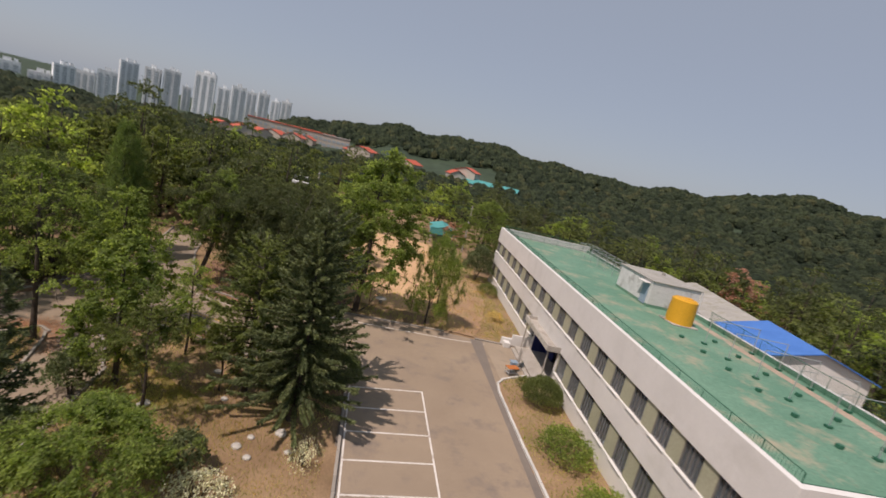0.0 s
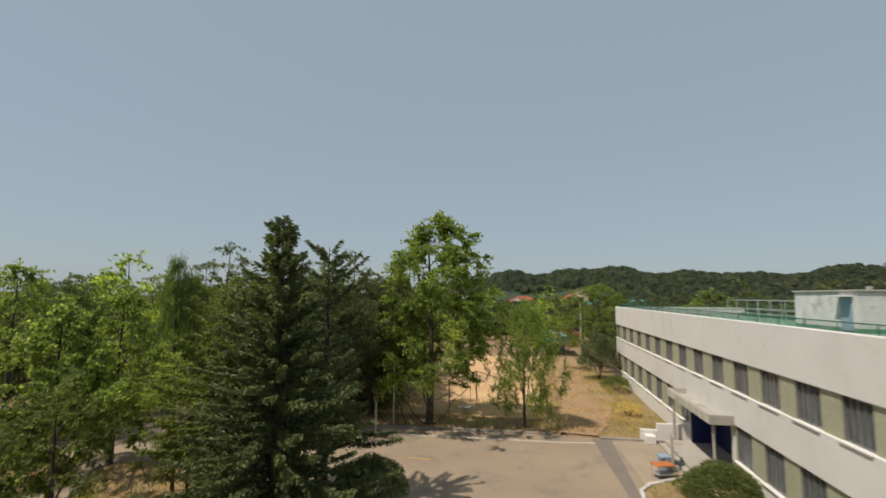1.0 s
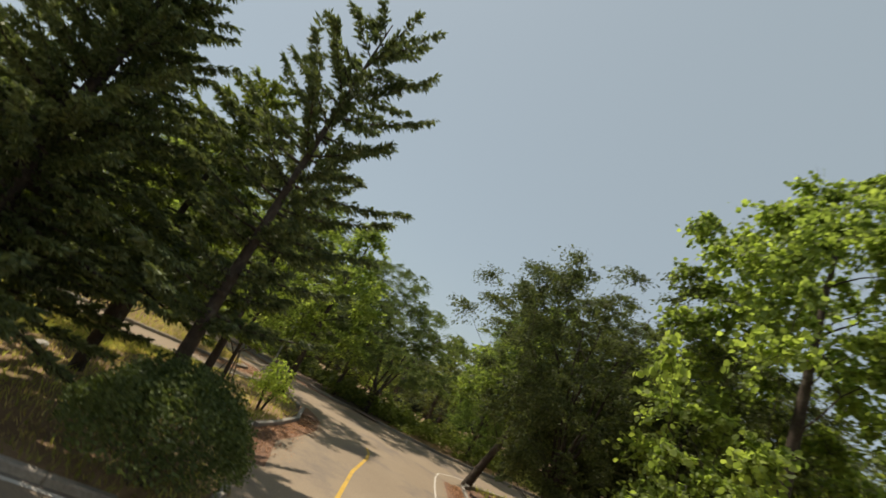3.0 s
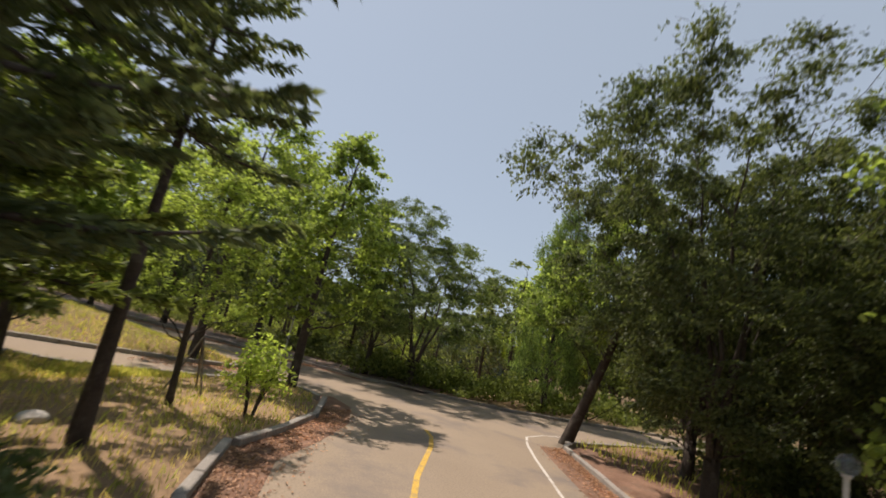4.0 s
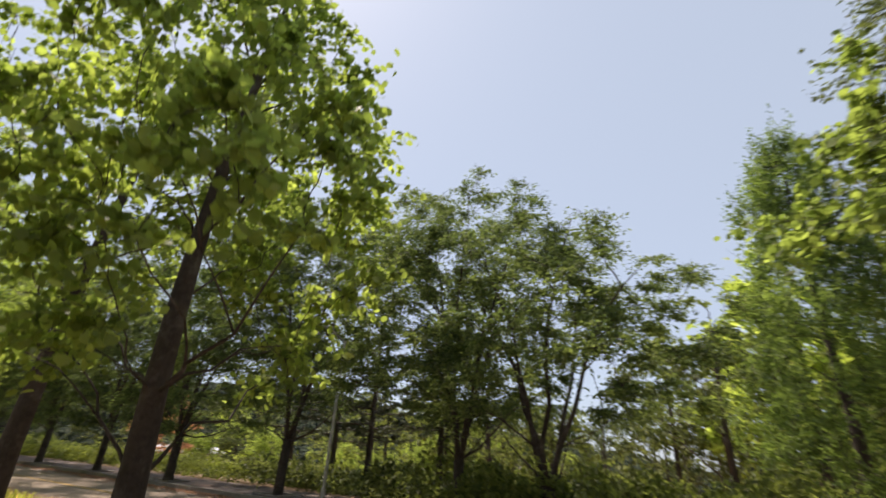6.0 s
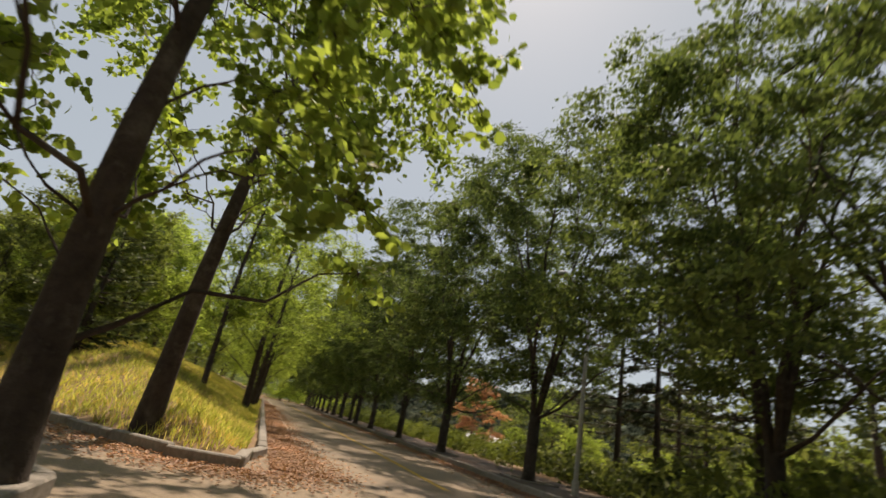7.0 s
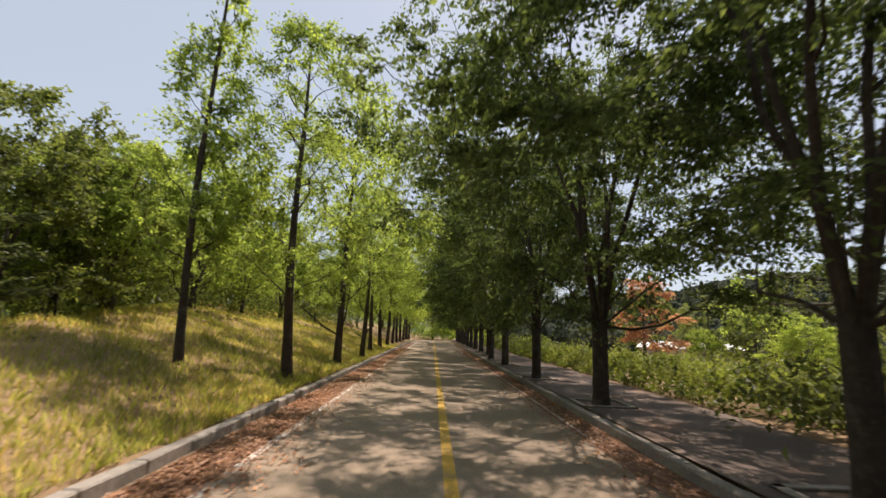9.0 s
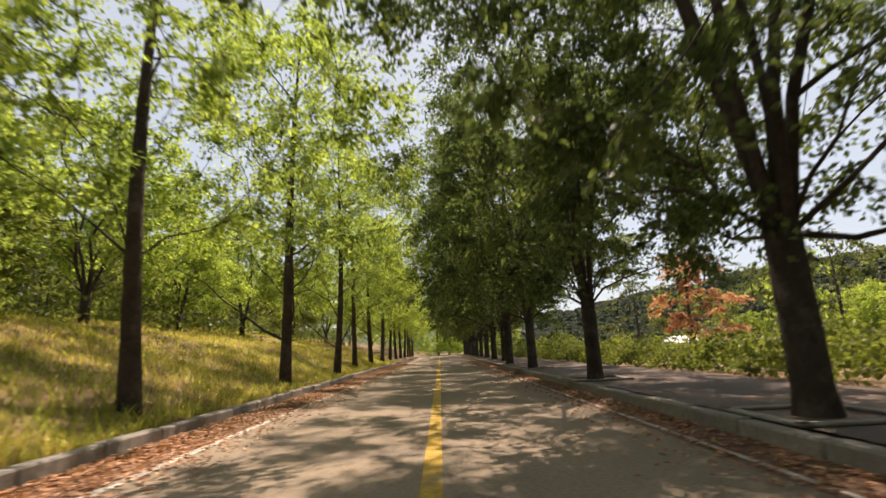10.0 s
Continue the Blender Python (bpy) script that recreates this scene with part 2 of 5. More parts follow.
def box(bm, x0, y0, z0, x1, y1, z1, bevel=0.0, m=None):
    r = bmesh.ops.create_cube(bm, size=1)
    mat = Matrix.Translation(((x0 + x1) / 2, (y0 + y1) / 2, (z0 + z1) / 2)) @ Matrix.Diagonal((abs(x1 - x0), abs(y1 - y0), abs(z1 - z0), 1))
    if m is not None:
        mat = m @ mat
    bmesh.ops.transform(bm, matrix=mat, verts=r["verts"])
    if bevel:
        edges = list({e for v in r["verts"] for e in v.link_edges})
        bmesh.ops.bevel(bm, geom=edges, offset=bevel, segments=1, affect="EDGES")
    return bm


def tube(bm, a, b, r0, r1=None, sides=8, caps=True):
    """A round bar from a to b."""
    a, b = Vector(a), Vector(b)
    r1 = r0 if r1 is None else r1
    d = b - a
    m = Matrix.Translation((a + b) / 2) @ d.to_track_quat("Z", "Y").to_matrix().to_4x4()
    bmesh.ops.create_cone(bm, cap_ends=caps, segments=sides, radius1=r0, radius2=r1, depth=d.length, matrix=m)
    return bm


def solid(x0, y0, z0, x1, y1, z1, bevel=0.0):
    return box(bmesh.new(), x0, y0, z0, x1, y1, z1, bevel)


# ---- plan ----
ROAD_O, ROAD_D, ROAD_N = (-25.9, 25.04), (-0.509, -0.861), (0.861, -0.509)    # avenue: origin, way, left


def avenue(s, n):
    return (ROAD_O[0] + s * ROAD_D[0] + n * ROAD_N[0], ROAD_O[1] + s * ROAD_D[1] + n * ROAD_N[1])


END = 82.0
KERB_EAST = [(11.3, -30), (10.9, 20.5), (10.6, 25.4), (10.35, 31.4), (10.5, 32.6), (11.1, 33.5), (12.2, 34.2), (13.6, 35.0)]
KERB_FAR = [(14.3, 41.0), (9.8, 41.0), (7.2, 41.35), (1.5, 41.2), (-3.9, 41.0), (-6.4, 40.1), (-9.0, 38.8), (-12.4, 39.7), (-14.6, 40.3), (-15.6, 41.2), (-16.3, 42.6), (-18.0, 46.0), (-19.6, 50.0), (-21.6, 58.0)]
KERB_WEST = [(-25.6, 58.0), (-24.3, 52.0), (-22.8, 45.0), (-22.2, 41.5), avenue(-9, -3.1), avenue(-6, -3.1), avenue(END, -3.1)]
KERB_BANK = [avenue(END, 3.1), avenue(-4.4, 3.15), avenue(-5.4, 3.4), (-19.7, 28.7), (-19.2, 28.4), (-18.6, 27.3), (-17.3, 23.4), (-16.5, 20.0), (-15.8, 5.0), (-15.6, -30.0)]
KERB_ISLAND = [(-12.4, -30.0), (-12.6, 5.0), (-13.2, 20.0), (-13.9, 25.0), (-15.7, 28.2), (-16.9, 29.6), (-17.1, 30.5), (-16.6, 31.3), (-15.2, 31.85), (-12.9, 31.6), (-10.6, 30.8), (-8.6, 29.9), (-6.4, 29.8), (-3.0, 29.9), (-1.6, 29.7), (-0.8, 28.9), (-0.65, 27.7), (-0.3, 22.9), (0.0, 18.3), (0.7, -30.0)]
OUTLINE = KERB_EAST + [(14.5, 36.0)] + KERB_FAR + KERB_WEST + KERB_BANK + KERB_ISLAND


def inside(px, py, poly):
    hit = np.zeros(px.shape, bool)
    for (x0, y0), (x1, y1) in zip(poly, poly[1:] + poly[:1]):
        if y0 == y1:
            continue
        cross = ((y0 > py) != (y1 > py)) & (px < (x1 - x0) * (py - y0) / (y1 - y0) + x0)
        hit ^= cross
    return hit


def distance_to(px, py, line):
    best = np.full(px.shape, 1e9)
    for (x0, y0), (x1, y1) in zip(line, line[1:]):
        dx, dy = x1 - x0, y1 - y0
        t = np.clip(((px - x0) * dx + (py - y0) * dy) / (dx * dx + dy * dy), 0, 1)
        best = np.minimum(best, np.hypot(px - x0 - t * dx, py - y0 - t * dy))
    return best


def wobble(px, py, f, seed=0.0):
    return (np.sin(px * f + seed) * np.cos(py * f * 1.3 + seed * 2) + 0.5 * np.sin(px * f * 2.3 + py * f * 1.7 + seed * 3)) / 1.5


def slopes(px, py):
    """Ground height off the asphalt: planted beds, the grass bank, the valley beyond the avenue, far hills."""
    px, py = np.asarray(px, float), np.asarray(py, float)
    s = (px - ROAD_O[0]) * ROAD_D[0] + (py - ROAD_O[1]) * ROAD_D[1]
    n = (px - ROAD_O[0]) * ROAD_N[0] + (py - ROAD_O[1]) * ROAD_N[1]
    z = 0.10 + 0.04 * wobble(px, py, 0.9)
    east = np.interp(py, [-30, 5, 20, 23.4, 27.3, 28.6], [-15.9, -16.1, -16.9, -17.7, -18.9, -19.6])
    d = np.clip(np.minimum(n - 3.5, east - px), 0, None)
    z = z + 4.6 * (1 - np.exp(-d * 0.085)) + np.where(d > 0, 0.12 * wobble(px, py, 0.6, 2.0) * np.minimum(d, 1), 0)
    fall = np.clip(-7.2 - n, 0, 60) * np.clip((s + 14) / 10, 0, 1)
    z = z - 0.07 * fall
    north = np.clip(py - 43.5, 0, 30) * np.clip((-px - 5) / 4, 0, 1) * np.clip((px + 18) / 3, 0, 1)
    z = z + 0.05 * north
    r = np.hypot(px, py)
    az = np.degrees(np.arctan2(-px, py))
    ridge = np.interp(az, [-180, -120, -70, -47, -40, -33, -27, -19, -11, 2, 12, 16, 30, 60, 75, 90, 105, 118, 130, 150, 180], [20, 26, 34, 46, 48, 30, 24, 24, 32, 28, 14, -6, -16, -4, 20, 40, 68, 54, 36, 24, 20])
    far = np.clip((r - 170) / 430, 0, 1)
    z = z + (ridge + 2.5 + 5 * wobble(az, az, 0.25) + 1.5 * wobble(az, az, 1.1)) * far * far * (3 - 2 * far)
    return z


def ground_z(x, y):
    return float(slopes(np.array([x]), np.array([y]))[0])


def sheet(name, poly, z, mat, label, category, kind="structure"):
    """A flat area of any outline."""
    bm = bmesh.new()
    vs = [bm.verts.new((x, y, z)) for x, y in poly]
    es = [bm.edges.new((a, b)) for a, b in zip(vs, vs[1:] + vs[:1])]
    bmesh.ops.triangle_fill(bm, use_beauty=True, edges=es)
    bmesh.ops.recalc_face_normals(bm, faces=bm.faces)
    if bm.faces and sum(f.normal.z * f.calc_area() for f in bm.faces) < 0:
        bmesh.ops.reverse_faces(bm, faces=bm.faces)
    return tagged(part(name, bm, mat), label, category, kind=kind)


def make_ground():
    fine_x, fine_y = np.arange(-80, 50.01, 0.45), np.arange(-40, 95.01, 0.45)
    xs = np.concatenate([[-4000, -2500, -1500], np.arange(-1000, -150, 40), np.arange(-140, -80, 8), fine_x, np.arange(58, 150, 10), np.arange(160, 1001, 40), [1500, 2500, 4000]])
    ys = np.concatenate([[-4000, -2500, -1500], np.arange(-1000, -150, 40), np.arange(-140, -40, 8), fine_y, np.arange(103, 170, 8), np.arange(190, 1001, 30), [1500, 2500, 4000]])
    gx, gy = np.meshgrid(xs, ys, indexing="ij")
    px, py = gx.ravel(), gy.ravel()
    z = slopes(px, py)
    near = (np.abs(px) < 110) & (np.abs(py) < 110)
    low = np.zeros(px.shape, bool)
    low[near] = inside(px[near], py[near], OUTLINE) | (distance_to(px[near], py[near], OUTLINE + OUTLINE[:1]) < 0.12)
    z[low] = -0.07
    verts = np.stack([px, py, z], 1)
    nx, ny = len(xs), len(ys)
    i, j = np.meshgrid(np.arange(nx - 1), np.arange(ny - 1), indexing="ij")
    a = (i * ny + j).ravel()
    faces = np.stack([a, a + ny, a + ny + 1, a + 1], 1)
    me = bpy.data.meshes.new("ground")
    me.from_pydata(verts.tolist(), [], faces.tolist())
    me.materials.append(SOIL)
    me.materials.append(HILL)
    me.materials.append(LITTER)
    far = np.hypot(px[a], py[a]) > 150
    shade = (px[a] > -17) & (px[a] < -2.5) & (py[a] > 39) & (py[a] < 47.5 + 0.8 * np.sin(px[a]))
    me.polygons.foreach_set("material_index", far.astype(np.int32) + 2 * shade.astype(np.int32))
    me.polygons.foreach_set("use_smooth", np.ones(len(faces), bool))
    return tagged(new("ground", me), "dry soil and thin grass rising to a bank, wooded far off", "ground", kind="structure")


make_ground()
sheet("road", OUTLINE, 0.0, ASPHALT, "sunbleached beige asphalt of car park and avenue", "road")

# ---- plants ----
RNG = np.random.default_rng(7)


def unit(v):
    return v / np.maximum(np.linalg.norm(v, axis=-1, keepdims=True), 1e-9)


def blades(centres, length, width, up=0.6, fold=0.15, along=None, facing=None, lobed=False):
    """Leaf blades: folded diamonds (4 corners to a leaf), or broad six-cornered leaves when lobed."""
    k = len(centres)
    nrm = unit(RNG.normal(size=(k, 3)) + np.array([0, 0, up])) if facing is None else unit(facing)
    t = unit(np.cross(nrm, RNG.normal(size=(k, 3)))) if along is None else unit(along)
    w = unit(np.cross(nrm, t))
    nrm = np.cross(t, w)
    ln = (length * RNG.uniform(0.7, 1.3, k))[:, None]
    wd = (width * RNG.uniform(0.7, 1.3, k))[:, None]
    side = nrm * ln * fold
    if lobed:
        lift = side * 0.7
        ring = [centres - t * ln * 0.5, centres - t * ln * 0.22 + w * wd * 0.46 + lift, centres + t * ln * 0.2 + w * wd * 0.5 + lift,
                centres + t * ln * 0.5, centres + t * ln * 0.12 - w * wd * 0.5 + lift, centres - t * ln * 0.28 - w * wd * 0.44 + lift]
        return np.stack(ring, 1).reshape(-1, 3)
    return np.stack([centres - t * ln / 2, centres + w * wd / 2 + side, centres + t * ln / 2, centres - w * wd / 2 + side], 1).reshape(-1, 3)


def blade_object(name, corners, mat, parent=None, label="", sides=4):
    me = bpy.data.meshes.new(name)
    k = len(corners) // sides
    me.from_pydata(corners.tolist(), [], np.arange(sides * k).reshape(-1, sides).tolist())
    me.materials.append(mat)
    ob = new(name, me)
    if parent:
        ob.parent = parent
    if label:
        tagged(ob, label)
    return ob


class Wood:
    """Gathers tapered limbs into one mesh."""

    def __init__(self):
        self.v, self.f = [], []

    def limb(self, pts, radii, sides=6):
        pts = np.asarray(pts, float)
        start = len(self.v)
        d = np.gradient(pts, axis=0)
        for i, (p, r) in enumerate(zip(pts, radii)):
            t = d[i] / max(np.linalg.norm(d[i]), 1e-9)
            a = np.cross(t, [1, 0, 0] if abs(t[0]) < 0.8 else [0, 1, 0])
            a /= np.linalg.norm(a)
            b = np.cross(t, a)
            for k in range(sides):
                q = 2 * math.pi * k / sides
                self.v.append(tuple(p + r * (math.cos(q) * a + math.sin(q) * b)))
        for i in range(len(pts) - 1):
            for k in range(sides):
                a0, a1 = start + i * sides + k, start + i * sides + (k + 1) % sides
                self.f.append((a0, a1, a1 + sides, a0 + sides))
        last = start + (len(pts) - 1) * sides
        self.f.append(tuple(last + k for k in range(sides)))

    def done(self, name, mat, parent):
        ob = mesh_part(name, self.v, self.f, mat, parent)
        ob.data.polygons.foreach_set("use_smooth", np.ones(len(self.f), bool))
        return ob


def bezier(a, b, c, k=5):
    t = np.linspace(0, 1, k)[:, None]
    return (1 - t) ** 2 * np.asarray(a) + 2 * t * (1 - t) * np.asarray(b) + t * t * np.asarray(c)


def stem_curve(lean, top, bend, k=8):
    t = np.linspace(0, 1, k)
    x = lean[0] * t + bend * np.sin(t * 5.0) * 0.5
    y = lean[1] * t + bend * np.cos(t * 4.0 + 1.0) * 0.5 - bend * 0.27
    return np.stack([x, y, top * t], 1)


OVOID = lambda u: math.sin(math.pi * min(1, 0.12 + 0.88 * u) ** 0.8) ** 0.7
DOME = lambda u: (1 - u ** 2.2) ** 0.5 * (0.75 + 0.25 * min(1, u * 4))
SPIRE = lambda u: (1 - u) ** 0.8 * (0.55 + 0.45 * min(1, u * 5))
COLUMN = lambda u: math.sin(math.pi * (0.15 + 0.82 * u)) ** 0.5
CONE = lambda u: (1 - u) ** 0.6 * (0.6 + 0.4 * min(1, u * 5))
FAN = lambda u: 0.26 + 0.8 * math.sin(math.pi * (0.06 + 0.58 * u))
VASE = lambda u: 0.45 + 0.6 * math.sin(math.pi * min(1.0, u * 0.85 + 0.05))
LAYER = lambda u: (0.7 + 0.3 * math.sin(u * 18)) * (1 - 0.7 * u)


def leafy_tree(name, label, height, base, radius, profile, leaf, leaf_size=0.17, clumps=70, per=120, clump_r=0.75, trunk_r=0.2,
               lean=(0.0, 0.0), bark=None, stems=0, fork=1.7, bend=0.15, flat=0.75, seed=1, hollow=0.45, shift=(0, 0), up=0.6, category="tree", group="", wide=0.8, lobed=False, slim=0.6, droop=0.25, trunk=None):
    """A broadleaved tree: trunk or several stems, limbs to every clump, clumps of leaves with gaps between."""
    global RNG
    RNG = np.random.default_rng(seed)
    tree = thing(name, label, category, group)
    wood = Wood()
    lines = []
    if stems:
        foot = np.array([[0, 0, -0.15], [0.0, 0.0, 0.25], [lean[0] * 0.2, lean[1] * 0.2, fork]])
        wood.limb(foot, [trunk_r * 1.35, trunk_r * 1.02, trunk_r * 0.95], 10)
        for k in range(stems):
            q = 2 * math.pi * (k + RNG.uniform(-0.3, 0.3)) / stems
            reach = radius * RNG.uniform(0.3, 0.62)
            end = np.array([lean[0] + reach * math.cos(q + 0.25), lean[1] + reach * math.sin(q + 0.25), height * RNG.uniform(0.78, 0.93)])
            mid = np.array([foot[2][0] + reach * 0.36 * math.cos(q - 0.2), foot[2][1] + reach * 0.36 * math.sin(q - 0.2), fork + (height - fork) * 0.5])
            line = bezier(foot[2] + np.array([0.4 * trunk_r * math.cos(q), 0.4 * trunk_r * math.sin(q), -0.1]), mid, end, 8)
            line[1:-1] += RNG.normal(size=(6, 3)) * np.array([0.09, 0.09, 0.0])
            wood.limb(line, np.linspace(trunk_r * 0.40, 0.012, 8), 7)
            lines.append(line)
    else:
        line = stem_curve(lean, height * 0.93, bend, 10)
        if trunk:
            t = np.linspace(0, 1, 10) * trunk[-1][2]
            line = np.stack([np.interp(t, [p[2] for p in trunk], [p[a] for p in trunk]) for a in (0, 1)] + [t], 1)
        line[0, 2] = -0.15
        wood.limb(line, [trunk_r * 1.3] + list(np.linspace(trunk_r, 0.025, 9)), 10)
        lines.append(line)
    pts = np.concatenate(lines)
    rad_at = np.concatenate([np.linspace(trunk_r * 0.6, 0.03, len(l)) for l in lines])
    centres = []
    for k in range(clumps):
        for _ in range(8):
            u = RNG.uniform(0, 1) ** wide
            p = profile(min(u, 0.999))
            if RNG.uniform() < p + 0.15:
                break
        q = RNG.uniform(0, 2 * math.pi)
        lobe = 1 + 0.22 * math.sin(3 * q + 4.2 * u + seed) + 0.16 * math.sin(5 * q - 7 * u + 2.3 * seed)
        rho = radius * p * lobe * (hollow + (1 - hollow) * RNG.uniform() ** 0.6) * RNG.uniform(0.85, 1.12)
        z = base + (height - base) * u * (1 - 0.1 * (rho / radius) * (1 + math.sin(2 * q + seed)) * 0.5)
        axis = lines[0][min(len(lines[0]) - 1, int(u * len(lines[0])))] if not stems else np.array([lean[0] * u, lean[1] * u, 0])
        centres.append((axis[0] + shift[0] * u + rho * math.cos(q), axis[1] + shift[1] * u + rho * math.sin(q), z))
    centres = np.array(centres)
    near = np.array([np.linalg.norm(pts[:, :2] - c[:2], axis=1).min() for c in centres])
    centres = centres[np.argsort(near + RNG.uniform(0, 0.8, len(near)))]
    corners = []
    for c in centres:
        gap = np.linalg.norm(pts[:, :2] - c[:2], axis=1)
        score = gap + 2.5 * np.maximum(0, pts[:, 2] - (c[2] - 0.35 * gap)) + 0.5 * np.abs(pts[:, 2] - (c[2] - 0.8 * gap)) + 0.25 * (rad_at < 0.02)
        i = int(np.argmin(score))
        a = pts[i]
        reach = np.linalg.norm(c - a)
        sag = np.array([0, 0, RNG.uniform(-0.05, 0.3) * gap[i]])
        mid = a * 0.55 + c * 0.45 + sag + RNG.normal(size=3) * (0.06 + 0.09 * reach)
        r = min(rad_at[i] * 0.6, 0.008 + 0.0095 * reach)
        line = bezier(a, mid, c, 6)
        line[1:-1] += RNG.normal(size=(4, 3)) * 0.025 * reach
        wood.limb(line, np.linspace(r, 0.007, 6), 5)
        pts = np.concatenate([pts, line[2:]])
        rad_at = np.concatenate([rad_at, np.linspace(r * 0.75, 0.012, 4)])
        size = clump_r * RNG.uniform(0.65, 1.25)
        k = max(8, int(per * (size / clump_r) ** 2))
        m = max(5, k // 20)
        outward = unit(c - np.array([lean[0] * 0.5, lean[1] * 0.5, c[2] - 0.4]))
        twigs = unit(unit(RNG.normal(size=(m, 3))) + 0.45 * outward) * RNG.uniform(0.55, 1.2, (m, 1)) * np.array([1, 1, flat])
        for tip in twigs[:4]:
            end = c + tip * size * 0.9
            wood.limb(np.stack([c, (c + end) / 2 + 0.03, end]), [0.009, 0.006, 0.003], 3)
        pick = RNG.integers(0, m, k)
        at = RNG.uniform(0.06, 1.0, (k, 1)) ** 0.75
        off = (twigs[pick] * at + RNG.normal(size=(k, 3)) * (0.05 + 0.10 * at) * np.array([1, 1, 0.7 * flat])) * size
        off[:, 2] -= droop * size * at[:, 0] ** 2
        facing = unit(off) * 0.55 + np.array([0, 0, up + 0.1]) + RNG.normal(size=(k, 3)) * 0.65
        along = twigs[pick] + RNG.normal(size=(k, 3)) * 0.55 - np.array([0, 0, droop])
        corners.append(blades(c + off, leaf_size, leaf_size * slim, along=along, facing=facing, lobed=lobed))
    wood.done("trunk", bark or BARK, tree)
    blade_object("crown", np.concatenate(corners), leaf, tree, sides=6 if lobed else 4)
    return tree


def fir_tree(name, label, height, radius, base=0.8, leaf=None, seed=3, trunk_r=0.2, whorl=0.42, droop=0.22, arms=7, spray=0.42, sparse=1.0, lean=(0, 0), taper=0.85, rag=0.25):
    """A conifer: whorls of drooping boughs set with flat sprays of needles."""
    global RNG
    RNG = np.random.default_rng(seed)
    tree = thing(name, label, "tree")
    wood = Wood()
    line = stem_curve(lean, height, 0.04, 10)
    line[0, 2] = -0.15
    wood.limb(line, [trunk_r * 1.3] + list(np.linspace(trunk_r, 0.015, 9)), 9)
    corners = []
    z = base
    while z < height - 0.15:
        u = (z - base) / (height - base)
        n = max(3, int(arms * (1 - 0.45 * u)))
        turn = RNG.uniform(0, 6.28)
        for k in range(n):
            q = turn + 2 * math.pi * (k + RNG.uniform(-0.3, 0.3)) / n
            ln = (radius * (1 - u) ** taper + 0.18) * RNG.uniform(1 - rag, 1 + rag * 0.6)
            o = np.array([lean[0] * z / height, lean[1] * z / height, z + RNG.uniform(-0.3, 0.3) * min(1.0, whorl * 2)])
            d = np.array([math.cos(q), math.sin(q), 0])
            rise = 0.55 * u - droop * (1 - u)
            end = o + d * ln + np.array([0, 0, ln * (rise + 0.12 + RNG.uniform(-0.08, 0.14))])
            mid = o + d * ln * 0.5 + np.array([0, 0, ln * (rise * 0.4 - 0.04)])
            bough = bezier(o, mid, end, 6)
            wood.limb(bough, np.linspace(0.012 + 0.012 * ln, 0.004, 6), 4)
            m = max(6, int(ln / 0.055 * sparse))
            t = RNG.uniform(0.12, 1.0, m)
            pos = np.stack([np.interp(t, np.linspace(0, 1, 6), bough[:, a]) for a in range(3)], 1)
            side = np.where(RNG.uniform(size=m) < 0.5, -1.0, 1.0)[:, None]
            across = np.array([-d[1], d[0], 0])
            way = unit(d * 0.9 + across * side * RNG.uniform(0.4, 1.3, (m, 1)) + np.array([0, 0, 1]) * RNG.uniform(-0.55, 0.65, (m, 1)))
            sp = spray * (0.55 + 0.45 * (1 - t))[:, None]
            pos = pos + np.array([0, 0, 1]) * RNG.normal(size=(m, 1)) * 0.09 * (1.2 - t)[:, None]
            corners.append(blades(pos + way * sp * 0.5, spray, spray * 0.34, 0.35, 0.1, way))
            fan = m
            way2 = unit(d + across * RNG.uniform(-1.4, 1.4, (fan, 1)) + np.array([0, 0, 1]) * RNG.uniform(-1.0, 0.6, (fan, 1)))
            corners.append(blades(pos + way2 * 0.14, spray * 0.75, spray * 0.27, 0.2, 0.1, way2))
        z += whorl * (1 - 0.35 * u)
    wood.done("trunk", BARK, tree)
    blade_object("crown", np.concatenate(corners), leaf or L_FIR, tree)
    return tree


def shrub(name, label, rx, ry, h, leaf, leaf_size=0.09, count=2600, seed=5, ragged=0.12, category="shrub", stalks=9, open_=0.0):
    """A bush: stalks from the ground and a shell of leaves, uneven at the edge."""
    global RNG
    RNG = np.random.default_rng(seed)
    ob = thing(name, label, category)
    wood = Wood()
    for k in range(stalks):
        q = RNG.uniform(0, 6.28)
        end = np.array([rx * 0.6 * math.cos(q), ry * 0.6 * math.sin(q), h * RNG.uniform(0.55, 0.85)])
        wood.limb(bezier((0.08 * math.cos(q), 0.08 * math.sin(q), -0.1), end * np.array([0.35, 0.35, 0.6]), end, 4), np.linspace(0.03, 0.008, 4), 5)
    wood.done("stem", BARK, ob)
    d = unit(RNG.normal(size=(count, 3)))
    d[:, 2] = np.abs(d[:, 2]) * 1.25 - 0.25
    bumps = 1 + ragged * (np.sin(d[:, 0] * 7 + seed) * np.cos(d[:, 1] * 8) + np.sin(d[:, 2] * 9 + d[:, 0] * 4))
    depth = (1 - (0.35 + open_) * RNG.uniform(0, 1, count) ** 1.6) * bumps * RNG.uniform(0.94, 1.06, count)
    c = d * depth[:, None] * np.array([rx, ry, h * 0.55]) + np.array([0, 0, h * 0.48])
    c[:, 2] = np.maximum(c[:, 2], 0.03)
    blade_object("foliage", blades(c, leaf_size, leaf_size * 0.6, 0.4), leaf, ob)
    return ob


